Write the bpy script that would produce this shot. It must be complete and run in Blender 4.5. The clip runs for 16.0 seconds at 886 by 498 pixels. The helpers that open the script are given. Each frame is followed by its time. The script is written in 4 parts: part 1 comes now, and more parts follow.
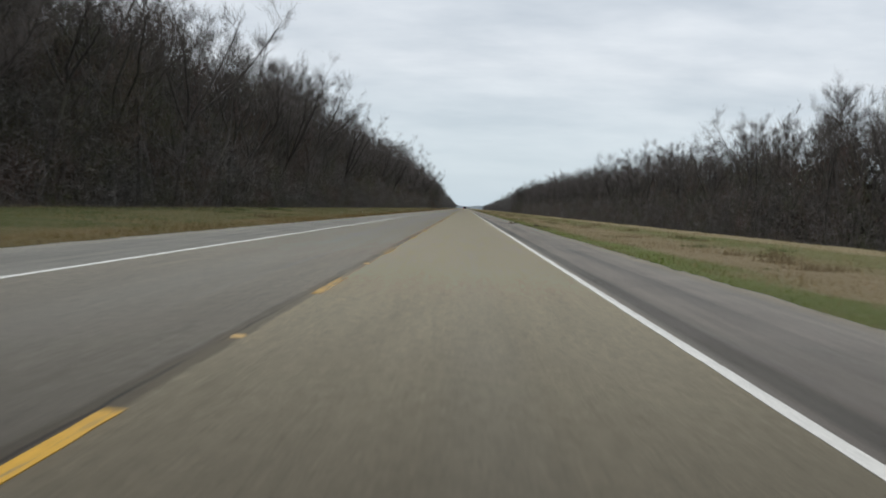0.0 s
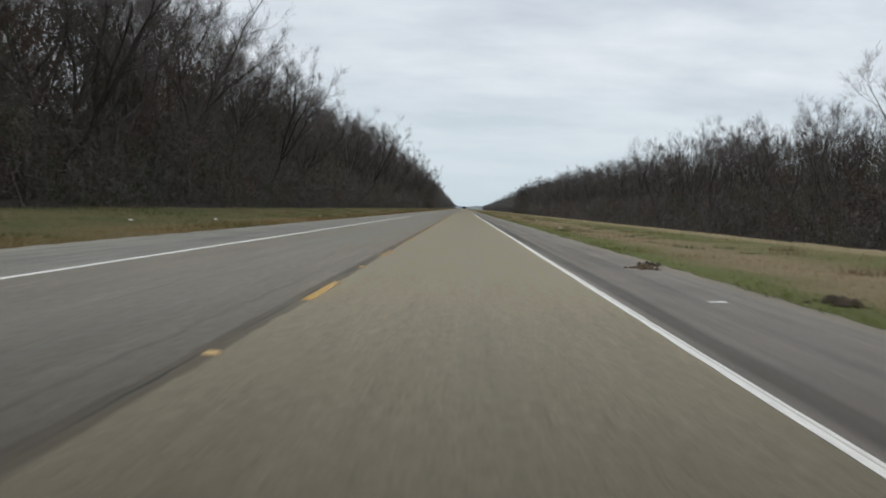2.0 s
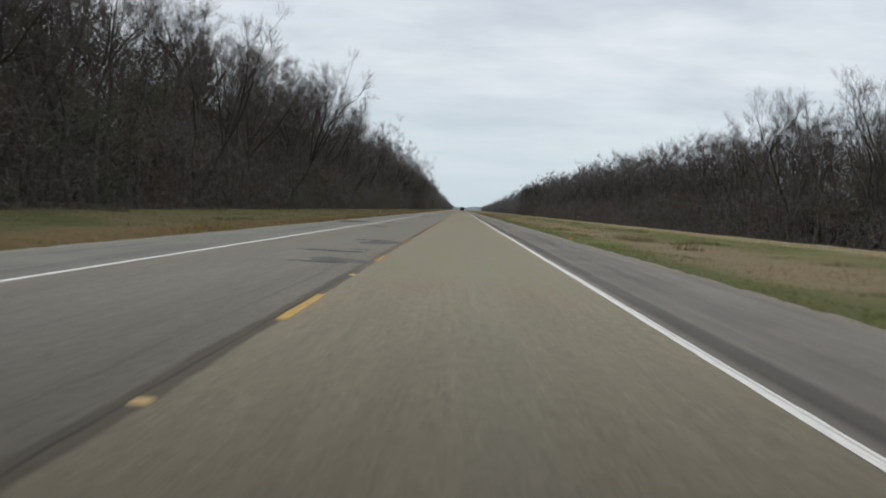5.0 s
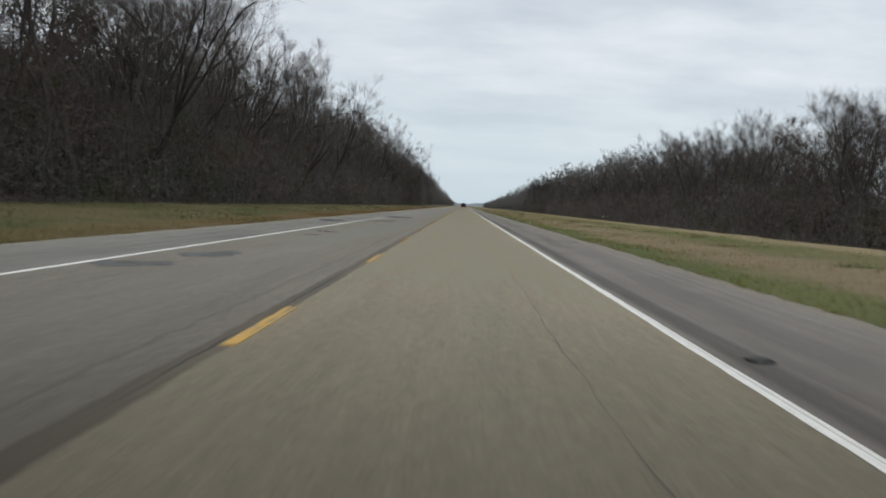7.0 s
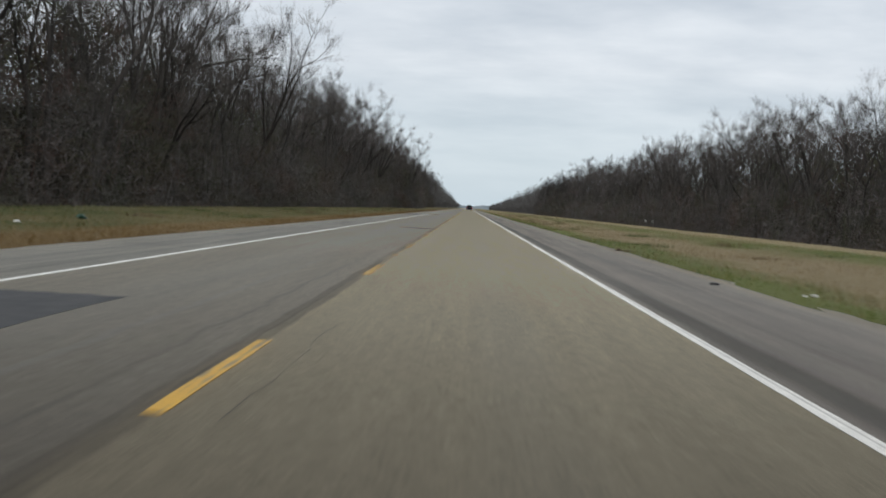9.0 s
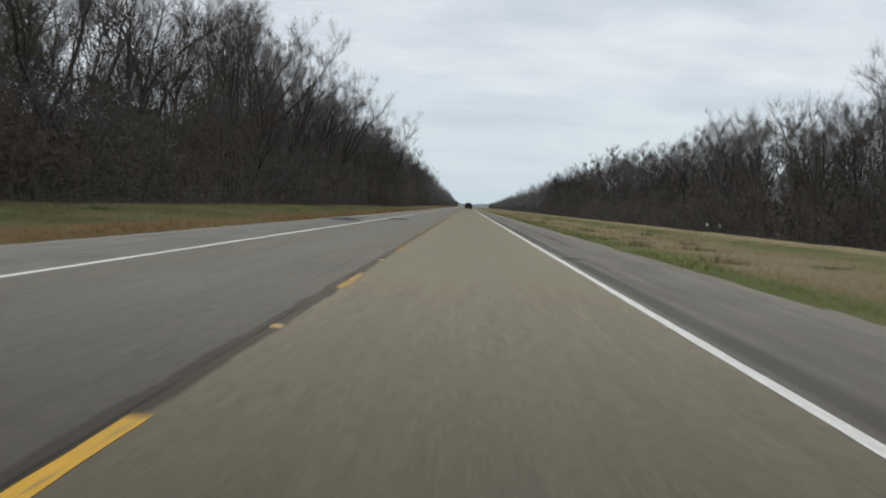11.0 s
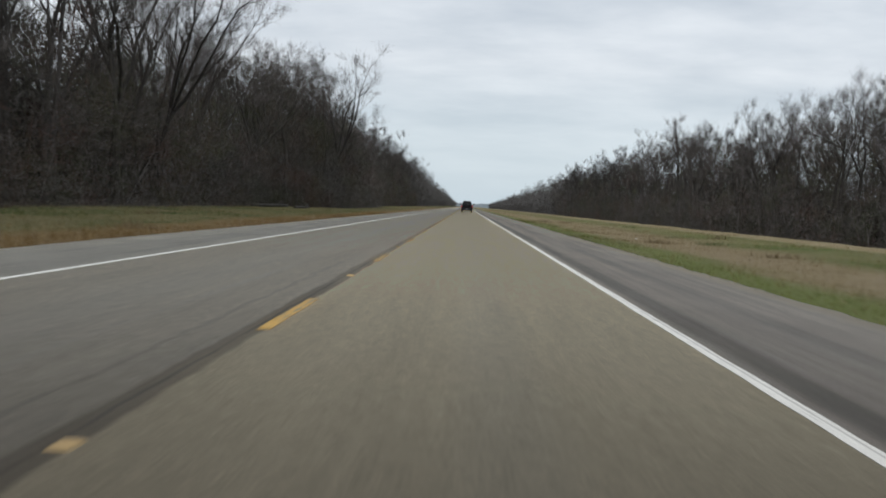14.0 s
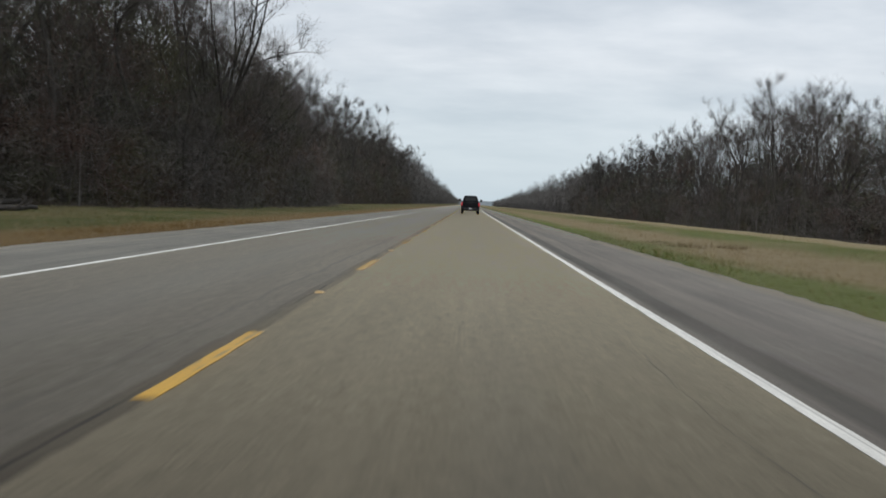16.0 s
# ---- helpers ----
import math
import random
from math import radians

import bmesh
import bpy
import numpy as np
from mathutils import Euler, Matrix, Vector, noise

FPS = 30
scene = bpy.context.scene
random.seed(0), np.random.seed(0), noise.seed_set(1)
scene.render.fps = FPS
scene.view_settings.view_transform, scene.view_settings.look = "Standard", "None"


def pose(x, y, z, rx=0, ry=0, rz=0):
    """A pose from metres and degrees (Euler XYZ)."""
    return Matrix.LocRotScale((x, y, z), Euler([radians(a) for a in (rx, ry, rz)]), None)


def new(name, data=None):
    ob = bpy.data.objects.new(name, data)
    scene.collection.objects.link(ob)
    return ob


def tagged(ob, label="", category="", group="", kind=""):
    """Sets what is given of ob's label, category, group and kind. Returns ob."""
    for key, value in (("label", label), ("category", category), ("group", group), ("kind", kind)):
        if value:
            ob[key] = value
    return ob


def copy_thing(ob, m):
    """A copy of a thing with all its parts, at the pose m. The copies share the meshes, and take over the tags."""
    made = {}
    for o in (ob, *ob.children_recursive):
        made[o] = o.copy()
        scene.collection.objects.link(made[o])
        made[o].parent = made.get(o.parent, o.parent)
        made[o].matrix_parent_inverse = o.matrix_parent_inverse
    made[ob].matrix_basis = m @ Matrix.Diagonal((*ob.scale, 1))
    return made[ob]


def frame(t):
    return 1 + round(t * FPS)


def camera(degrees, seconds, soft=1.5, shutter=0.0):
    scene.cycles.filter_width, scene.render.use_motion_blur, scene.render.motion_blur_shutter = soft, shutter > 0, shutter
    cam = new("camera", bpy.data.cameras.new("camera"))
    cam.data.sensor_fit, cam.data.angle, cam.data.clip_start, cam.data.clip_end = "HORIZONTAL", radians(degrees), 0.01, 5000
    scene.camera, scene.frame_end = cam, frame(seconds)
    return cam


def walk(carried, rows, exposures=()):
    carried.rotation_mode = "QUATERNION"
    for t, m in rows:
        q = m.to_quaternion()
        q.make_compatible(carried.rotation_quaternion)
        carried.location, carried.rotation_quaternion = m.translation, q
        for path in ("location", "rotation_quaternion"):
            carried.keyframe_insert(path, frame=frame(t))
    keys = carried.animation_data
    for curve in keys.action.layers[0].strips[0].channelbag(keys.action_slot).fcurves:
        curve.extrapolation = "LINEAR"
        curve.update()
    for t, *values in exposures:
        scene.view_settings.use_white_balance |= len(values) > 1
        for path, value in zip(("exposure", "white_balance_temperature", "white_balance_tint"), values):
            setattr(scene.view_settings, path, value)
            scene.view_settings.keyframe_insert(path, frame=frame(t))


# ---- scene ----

# ---------------------------------------------------------------- camera and its drive
# A phone on a dashboard, 1.10 m over a straight two-lane road that runs along +Y; x = 0 is the yellow line.
EYE = 1.102
DIPS = {7.5: 1.078, 13.5: 1.094}  # the car bobs on its springs
DRIVE = [  # seconds, x, y, yaw, pitch, roll
    (0.0, 1.695, -13.92, 1.060, -2.047, -3.056),
    (0.5, 1.703, 4.53, 1.115, -2.054, -3.068),
    (1.0, 1.685, 23.39, 1.070, -2.054, -3.008),
    (1.5, 1.685, 41.39, 1.048, -2.123, -2.943),
    (2.0, 1.677, 60.13, 1.020, -2.032, -3.001),
    (2.5, 1.679, 78.84, 1.210, -2.118, -2.994),
    (3.0, 1.654, 97.53, 1.019, -1.999, -2.995),
    (5.5, 1.610, 190.74, 0.897, -1.976, -2.923),
    (6.0, 1.620, 209.51, 0.798, -2.117, -3.179),
    (6.5, 1.611, 228.15, 0.690, -1.980, -3.029),
    (7.0, 1.631, 247.53, 0.980, -2.166, -3.278),
    (7.5, 1.616, 266.77, 1.042, -2.071, -3.151),
    (8.0, 1.590, 285.25, 1.197, -1.981, -3.360),
    (8.5, 1.540, 304.57, 1.257, -2.114, -3.246),
    (9.0, 1.501, 323.33, 1.241, -2.062, -3.202),
    (11.5, 1.513, 419.20, 1.187, -2.159, -3.415),
    (12.0, 1.533, 438.36, 0.946, -1.967, -3.002),
    (12.5, 1.601, 457.25, 1.077, -2.165, -3.349),
    (13.0, 1.610, 476.42, 1.097, -2.202, -3.264),
    (13.5, 1.595, 495.25, 1.163, -2.126, -3.349),
    (14.0, 1.620, 514.44, 1.132, -2.127, -2.911),
    (14.5, 1.617, 533.37, 0.999, -2.053, -2.693),
    (15.0, 1.621, 552.53, 1.154, -2.112, -2.952),
    (15.5, 1.644, 571.82, 1.118, -2.119, -2.901),
    (16.0, 1.645, 591.17, 1.296, -2.244, -2.858),
]
cam = camera(41.0, 16.0, soft=1.8, shutter=0.2)
walk(cam, [(t, pose(x, y, DIPS.get(t, EYE), 90 + pitch, roll, yaw)) for t, x, y, yaw, pitch, roll in DRIVE])

# ---------------------------------------------------------------- sky and light
SUN_UP, SUN_TURN = 52, 200


def build_sky():
    world = bpy.data.worlds.new("overcast_sky")
    scene.world = world
    world.use_nodes = True
    nt = world.node_tree
    nt.nodes.clear()
    n, link = nt.nodes.new, nt.links.new
    sky = n("ShaderNodeTexSky")
    sky.sky_type, sky.sun_disc = "NISHITA", False
    sky.sun_elevation, sky.sun_rotation = radians(SUN_UP), radians(SUN_TURN)
    clear = n("ShaderNodeBackground")
    link(sky.outputs[0], clear.inputs[0])
    clear.inputs[1].default_value = 0.1
    # cloud deck: noise laid out on a flat layer overhead
    co = n("ShaderNodeTexCoord")
    sep = n("ShaderNodeSeparateXYZ")
    link(co.outputs["Generated"], sep.inputs[0])
    up = n("ShaderNodeMath")
    up.operation = "MAXIMUM"
    link(sep.outputs["Z"], up.inputs[0])
    up.inputs[1].default_value = 0.0
    lift = n("ShaderNodeMath")
    link(up.outputs[0], lift.inputs[0])
    lift.inputs[1].default_value = 0.16
    flat = []
    for axis in ("X", "Y"):
        dv = n("ShaderNodeMath")
        dv.operation = "DIVIDE"
        link(sep.outputs[axis], dv.inputs[0])
        link(lift.outputs[0], dv.inputs[1])
        flat.append(dv)
    comb = n("ShaderNodeCombineXYZ")
    link(flat[0].outputs[0], comb.inputs[0])
    link(flat[1].outputs[0], comb.inputs[1])
    shades = []
    for scale, detail, stretch in ((1.1, 5, 0.8), (3.0, 6, 0.8)):
        mp = n("ShaderNodeMapping")
        mp.inputs["Scale"].default_value = (stretch, 1, 1)
        mp.inputs["Rotation"].default_value = (0, 0, radians(12))
        link(comb.outputs[0], mp.inputs[0])
        tex = n("ShaderNodeTexNoise")
        tex.inputs["Scale"].default_value = scale
        tex.inputs["Detail"].default_value = detail
        tex.inputs["Roughness"].default_value = 0.55
        link(mp.outputs[0], tex.inputs["Vector"])
        shades.append(tex)
    mixf = n("ShaderNodeMix")
    mixf.inputs[0].default_value = 0.4
    link(shades[0].outputs[0], mixf.inputs[2])
    link(shades[1].outputs[0], mixf.inputs[3])
    ramp = n("ShaderNodeValToRGB")
    e = ramp.color_ramp.elements
    e[0].position, e[0].color = 0.36, (0.578, 0.635, 0.70, 1)
    e[1].position, e[1].color = 0.62, (0.845, 0.885, 0.93, 1)
    link(mixf.outputs[0], ramp.inputs[0])
    # paler, bluer air low over the land
    low = n("ShaderNodeValToRGB")
    e = low.color_ramp.elements
    e[0].position, e[0].color = 0.0, (1, 1, 1, 1)
    e[1].position, e[1].color = 0.12, (0, 0, 0, 1)
    link(sep.outputs["Z"], low.inputs[0])
    air = n("ShaderNodeMix")
    air.data_type = "RGBA"
    link(low.outputs[0], air.inputs[0])
    link(ramp.outputs[0], air.inputs[6])
    air.inputs[7].default_value = (0.61, 0.72, 0.80, 1)
    deck = n("ShaderNodeBackground")
    link(air.outputs[2], deck.inputs[0])
    deck.inputs[1].default_value = 1.0
    mix = n("ShaderNodeMixShader")
    mix.inputs[0].default_value = 0.88
    link(clear.outputs[0], mix.inputs[1])
    link(deck.outputs[0], mix.inputs[2])
    out = n("ShaderNodeOutputWorld")
    link(mix.outputs[0], out.inputs[0])


build_sky()
sun = new("sun", bpy.data.lights.new("sun", "SUN"))
sun.data.energy, sun.data.angle, sun.data.color = 0.9, radians(25), (1, 0.93, 0.82)
sun.matrix_world = pose(0, 0, 60, 90 - SUN_UP, 0, 180 - SUN_TURN)

# ---------------------------------------------------------------- materials
LANE = 3.66


class Mat:
    """A node material with a few short-hands."""

    def __init__(self, name, rough=0.8, metal=0.0, gloss=0.5, sheen=0.0, coat=0.0):
        self.m = bpy.data.materials.new(name)
        self.m.use_nodes = True
        self.nt = self.m.node_tree
        self.bsdf = self.nt.nodes["Principled BSDF"]
        self.bsdf.inputs["Roughness"].default_value = rough
        self.bsdf.inputs["Metallic"].default_value = metal
        self.bsdf.inputs["Specular IOR Level"].default_value = gloss
        self.bsdf.inputs["Sheen Weight"].default_value = sheen
        self.bsdf.inputs["Sheen Roughness"].default_value = 0.22
        self.bsdf.inputs["Sheen Tint"].default_value = (1.0, 0.95, 0.82, 1)
        self.bsdf.inputs["Coat Roughness"].default_value = 0.4
        self.bsdf.inputs["Coat IOR"].default_value = 1.3
        self.bsdf.inputs["Coat Weight"].default_value = coat
        self.co = self.nt.nodes.new("ShaderNodeTexCoord")

    def put(self, value, socket):
        if isinstance(value, (int, float)):
            socket.default_value = value
        elif isinstance(value, tuple):
            socket.default_value = (*value, 1) if len(value) == 3 and socket.type == "RGBA" else value
        else:
            self.nt.links.new(value, socket)

    def math(self, op, a, b=0.0):
        k = self.nt.nodes.new("ShaderNodeMath")
        k.operation = op
        self.put(a, k.inputs[0])
        self.put(b, k.inputs[1])
        return k.outputs[0]

    def axis(self, name):
        s = self.nt.nodes.new("ShaderNodeSeparateXYZ")
        self.nt.links.new(self.co.outputs["Object"], s.inputs[0])
        return s.outputs[name]

    def noise(self, scale, detail=4, rough=0.6, stretch=(1, 1, 1), shift=0.0):
        mp = self.nt.nodes.new("ShaderNodeMapping")
        mp.inputs["Scale"].default_value = stretch
        mp.inputs["Location"].default_value = (shift, shift, shift)
        self.nt.links.new(self.co.outputs["Object"], mp.inputs[0])
        t = self.nt.nodes.new("ShaderNodeTexNoise")
        t.inputs["Scale"].default_value = scale
        t.inputs["Detail"].default_value = detail
        t.inputs["Roughness"].default_value = rough
        self.nt.links.new(mp.outputs[0], t.inputs["Vector"])
        return t.outputs[0]

    def ramp(self, value, *stops):
        r = self.nt.nodes.new("ShaderNodeValToRGB")
        e = r.color_ramp.elements
        while len(e) < len(stops):
            e.new(0.5)
        for k, (p, c) in zip(e, stops):
            k.position = p
            k.color = (*c, 1) if isinstance(c, tuple) else (c, c, c, 1)
        self.put(value, r.inputs[0])
        return r.outputs[0]

    def span(self, value, lo, hi):
        k = self.nt.nodes.new("ShaderNodeMapRange")
        k.inputs[1].default_value, k.inputs[2].default_value = lo, hi
        self.put(value, k.inputs[0])
        return k.outputs[0]

    def mix(self, fac, a, b, blend="MIX"):
        k = self.nt.nodes.new("ShaderNodeMix")
        k.data_type, k.blend_type = "RGBA", blend
        self.put(fac, k.inputs[0])
        self.put(a, k.inputs[6])
        self.put(b, k.inputs[7])
        return k.outputs[2]

    def island(self):
        return self.nt.nodes.new("ShaderNodeNewGeometry").outputs["Random Per Island"]

    def each(self):
        return self.nt.nodes.new("ShaderNodeObjectInfo").outputs["Random"]

    def bump(self, height, strength=0.3, distance=0.01):
        b = self.nt.nodes.new("ShaderNodeBump")
        b.inputs["Strength"].default_value = strength
        b.inputs["Distance"].default_value = distance
        self.put(height, b.inputs["Height"])
        self.nt.links.new(b.outputs[0], self.bsdf.inputs["Normal"])

    def color(self, value, sheen_gain=0.0):
        self.put(value, self.bsdf.inputs["Base Color"])
        if sheen_gain:
            self.bsdf.inputs["Sheen Weight"].default_value = 1.0
            tint = self.mix(1.0, value, (sheen_gain, sheen_gain, sheen_gain), "MULTIPLY")
            self.put(tint, self.bsdf.inputs["Sheen Tint"])
            self.add_sheen(tint)
        return self.m

    def fade(self, cover):
        """Lets what lies below show where cover is low."""
        out = self.nt.nodes["Material Output"].inputs[0]
        whole = out.links[0].from_socket
        clear, both = self.nt.nodes.new("ShaderNodeBsdfTransparent"), self.nt.nodes.new("ShaderNodeMixShader")
        self.put(cover, both.inputs[0])
        self.nt.links.new(clear.outputs[0], both.inputs[1])
        self.nt.links.new(whole, both.inputs[2])
        self.nt.links.new(both.outputs[0], out)

    def add_sheen(self, tint):
        """Adds a sheen lobe that brightens the surface seen at a low angle."""
        k = self.nt.nodes.new("ShaderNodeBsdfSheen")
        self.put(tint, k.inputs["Color"])
        k.inputs["Roughness"].default_value = 0.14
        both = self.nt.nodes.new("ShaderNodeAddShader")
        self.nt.links.new(self.bsdf.outputs[0], both.inputs[0])
        self.nt.links.new(k.outputs[0], both.inputs[1])
        self.nt.links.new(both.outputs[0], self.nt.nodes["Material Output"].inputs[0])


def band(k, x, lo, hi, soft):
    """1 between lo and hi, with soft edges."""
    return k.math("MULTIPLY", k.span(x, lo - soft, lo + soft), k.span(x, hi + soft, hi - soft))


def make_lanes():
    """Aged asphalt: an olive-grey lane, a greyer one across the joint, darker oil tracks and streaks along the road."""
    k = Mat("aged_asphalt", 0.85, 0.0, 0.1, 1.0)
    x = k.math("ADD", k.axis("X"), k.math("MULTIPLY", k.math("SUBTRACT", k.noise(0.35, 3), 0.5), 0.10))
    base = k.mix(k.span(x, -0.16, -0.06), (0.0755, 0.0678, 0.0555), (0.1085, 0.0942, 0.068))
    long = k.noise(1.0, 5, 0.6, (2.2, 0.12, 1))
    base = k.mix(1.0, base, k.ramp(long, (0.3, 0.92), (0.7, 1.07)), "MULTIPLY")
    thin = k.noise(1.0, 5, 0.7, (14, 0.35, 1), 13)
    base = k.mix(1.0, base, k.ramp(thin, (0.3, 0.95), (0.7, 1.05)), "MULTIPLY")
    wide = k.noise(0.12, 3, 0.5, (1.5, 0.25, 1), 7)
    base = k.mix(1.0, base, k.ramp(wide, (0.3, 0.955), (0.7, 1.05)), "MULTIPLY")
    fine = k.noise(40, 4, 0.75)
    base = k.mix(1.0, base, k.ramp(fine, (0.3, 0.55), (0.72, 1.45)), "MULTIPLY")
    spots_ = k.noise(9, 4, 0.7, (1, 0.6, 1), 2)
    base = k.mix(1.0, base, k.ramp(spots_, (0.3, 0.82), (0.7, 1.17)), "MULTIPLY")
    tracks = k.math("ADD", k.math("MULTIPLY", band(k, x, 1.8, 2.0, 0.28), k.ramp(k.noise(0.05, 3, 0.6, (1, 1, 1), 51), (0.35, 0.3), (0.6, 1.5))), band(k, x, -2.2, -1.4, 0.5))
    base = k.mix(k.math("MULTIPLY", tracks, 0.2), base, (0.09, 0.088, 0.08))
    joint = k.math("MULTIPLY", band(k, k.math("ADD", x, k.math("MULTIPLY", k.math("SUBTRACT", k.noise(2.5, 5, 0.7, (1, 0.3, 1), 17), 0.5), 0.12)), -0.185, 0.012, 0.022), k.ramp(k.noise(0.5, 5, 0.65, (1, 0.12, 1), 3), (0.35, 0.55), (0.6, 1.0)))
    base = k.mix(joint, base, (0.043, 0.037, 0.029))
    crack = k.math("ADD", k.axis("X"), k.math("MULTIPLY", k.math("SUBTRACT", k.noise(0.9, 6, 0.7), 0.5), 0.35))
    base = k.mix(k.math("MULTIPLY", band(k, k.math("ADD", k.axis("X"), k.math("MULTIPLY", k.math("SUBTRACT", k.noise(0.9, 6, 0.7), 0.5), 0.09)), -0.105, -0.08, 0.012), k.ramp(k.noise(0.3, 3, 0.6, (1, 1, 1), 41), (0.35, 0.0), (0.6, 0.9))), base, (0.022, 0.021, 0.019))
    second = k.math("MULTIPLY", band(k, crack, -1.17, -1.13, 0.05), k.span(k.noise(0.06, 2, 0.5, (1, 1, 1), 11), 0.45, 0.6))
    base = k.mix(k.math("MULTIPLY", second, 0.5), base, (0.08, 0.078, 0.075))
    beside = k.math("MULTIPLY", band(k, crack, -0.555, -0.525, 0.025), k.span(k.noise(0.045, 2, 0.5, (1, 1, 1), 27), 0.4, 0.55))
    base = k.mix(k.math("MULTIPLY", beside, 0.65), base, (0.045, 0.041, 0.036))
    k.bump(fine, 0.12, 0.006)
    return k.color(base, 13.2)


def make_shoulder():
    k = Mat("shoulder_asphalt", 0.9, 0.0, 0.1, 0.8)
    x = k.math("ABSOLUTE", k.axis("X"))
    x = k.math("ADD", x, k.math("MULTIPLY", k.math("SUBTRACT", k.noise(0.3, 3), 0.5), 0.07))
    side = k.span(k.axis("X"), -1, 1)
    base = k.mix(k.span(x, 4.9, 6.2), k.mix(side, (0.126, 0.119, 0.104), (0.120, 0.108, 0.0945)), k.mix(side, (0.148, 0.139, 0.121), (0.145, 0.132, 0.116)))
    base = k.mix(k.math("MULTIPLY", k.math("MULTIPLY", band(k, x, 3.83, 4.13, 0.05), side), k.ramp(k.noise(0.12, 4, 0.6, (1, 0.5, 1), 61), (0.35, 0.65), (0.6, 0.9))), base, (0.062, 0.057, 0.050))
    base = k.mix(k.math("MULTIPLY", k.math("MULTIPLY", band(k, x, 4.75, 5.15, 0.15), side), k.ramp(k.noise(0.1, 4, 0.6, (1, 0.4, 1), 64), (0.4, 0.0), (0.65, 0.5))), base, (0.075, 0.071, 0.064))
    streak = k.noise(1.0, 5, 0.65, (3.5, 0.06, 1), 5)
    base = k.mix(1.0, base, k.ramp(streak, (0.3, 0.8), (0.7, 1.18)), "MULTIPLY")
    blot = k.noise(0.7, 5, 0.6, (1, 0.4, 1), 9)
    base = k.mix(1.0, base, k.ramp(blot, (0.3, 0.88), (0.7, 1.1)), "MULTIPLY")
    fine = k.noise(45, 3, 0.7)
    base = k.mix(1.0, base, k.ramp(fine, (0.3, 0.55), (0.72, 1.45)), "MULTIPLY")
    dirt = k.span(k.math("ADD", x, k.math("MULTIPLY", k.noise(1.3, 5, 0.7), 0.9)), 6.35, 6.75)
    base = k.mix(k.math("MULTIPLY", dirt, 0.5), base, (0.15, 0.13, 0.10))
    k.bump(fine, 0.15, 0.008)
    return k.color(base, 6.0)


def verge_colour(k, dry):
    """Winter verge: green by the pavement, dry tan stalks in the swale, green again, and a pale crest; patchy everywhere."""
    wob = k.math("MULTIPLY", k.math("SUBTRACT", k.noise(0.16, 4, 0.6, (1, 0.35, 1)), 0.5), 5.0)
    x = k.math("ADD", k.axis("X"), wob)
    green = k.mix(k.noise(0.8, 4, 0.6), (0.07, 0.095, 0.016), (0.125, 0.145, 0.032))
    tan = k.mix(k.noise(1.1, 4, 0.6, (1, 1, 1), 4), (0.20, 0.15, 0.082), (0.33, 0.255, 0.152))
    rust = k.mix(k.noise(1.4, 4, 0.6, (1, 1, 1), 2), (0.13, 0.075, 0.028), (0.235, 0.14, 0.055))
    patch = k.span(k.noise(0.22, 4, 0.65, (1, 0.4, 1), 6), 0.40, 0.60)
    base = k.mix(k.math("MULTIPLY", patch, 0.7), green, tan)
    # the swale of dry stalks on the near side of the crest
    base = k.mix(k.math("MULTIPLY", band(k, x, 8.6, 13.5, 1.0), 0.85), base, tan)
    # green hem beside the shoulder on that side
    lush = k.mix(k.span(k.noise(0.03, 2, 0.5, (1, 1, 1), 21), 0.42, 0.58), green, (0.12, 0.157, 0.028))
    base = k.mix(k.math("MULTIPLY", band(k, x, 6.0, 7.9, 0.6), 0.85), base, lush)
    base = k.mix(k.math("MULTIPLY", band(k, x, 14.8, 18.0, 0.9), 0.35), base, lush)
    base = k.mix(k.math("MULTIPLY", band(k, k.axis("X"), 18.6, 23.5, 0.6), 0.85), base, (0.33, 0.265, 0.15))
    # the far side: darker turf, with a rusty dead hem by the shoulder
    base = k.mix(k.span(k.axis("X"), -5.0, -6.0), base, k.mix(1.0, base, (0.60, 0.61, 0.46), "MULTIPLY"))
    base = k.mix(k.math("MULTIPLY", band(k, k.math("ADD", k.axis("X"), k.math("MULTIPLY", wob, 0.45)), -8.6, -5.0, 0.7), k.math("MAXIMUM", k.ramp(k.noise(0.06, 3, 0.6, (1, 1, 1), 23), (0.4, 0.25), (0.6, 0.9)), k.span(k.math("ADD", k.axis("Y"), k.math("MULTIPLY", k.noise(0.05, 2), 60)), 290, 370))), base, k.mix(0.15, rust, green))
    # leaf litter under the woods
    litter = k.mix(k.noise(2.0, 5, 0.7), (0.045, 0.036, 0.026), (0.10, 0.075, 0.05))
    wood = k.math("MAXIMUM", k.span(k.math("SUBTRACT", k.axis("X"), k.math("MULTIPLY", k.math("MULTIPLY", k.span(k.axis("Y"), 635, 665), k.span(k.axis("Y"), 765, 735)), 4.5)), -18.6, -20.2), k.span(k.axis("X"), 23.6, 25.5))
    base = k.mix(wood, base, litter)
    if dry:
        r = k.island()
        base = k.mix(k.span(r, 0.6, 1.0), base, tan)
        base = k.mix(1.0, base, k.ramp(r, (0.0, 0.7), (1.0, 1.3)), "MULTIPLY")
    return base


def make_ground():
    k = Mat("winter_turf", 0.95, 0.0, 0.1, 0.15)
    fine = k.noise(14, 5, 0.75)
    base = k.mix(1.0, verge_colour(k, False), k.ramp(fine, (0.3, 0.62), (0.7, 1.25)), "MULTIPLY")
    k.bump(k.noise(6, 6, 0.75), 0.9, 0.12)
    return k.color(base)


def make_grass():
    k = Mat("grass_blades", 0.8, 0.0, 0.2)
    return k.color(verge_colour(k, True))


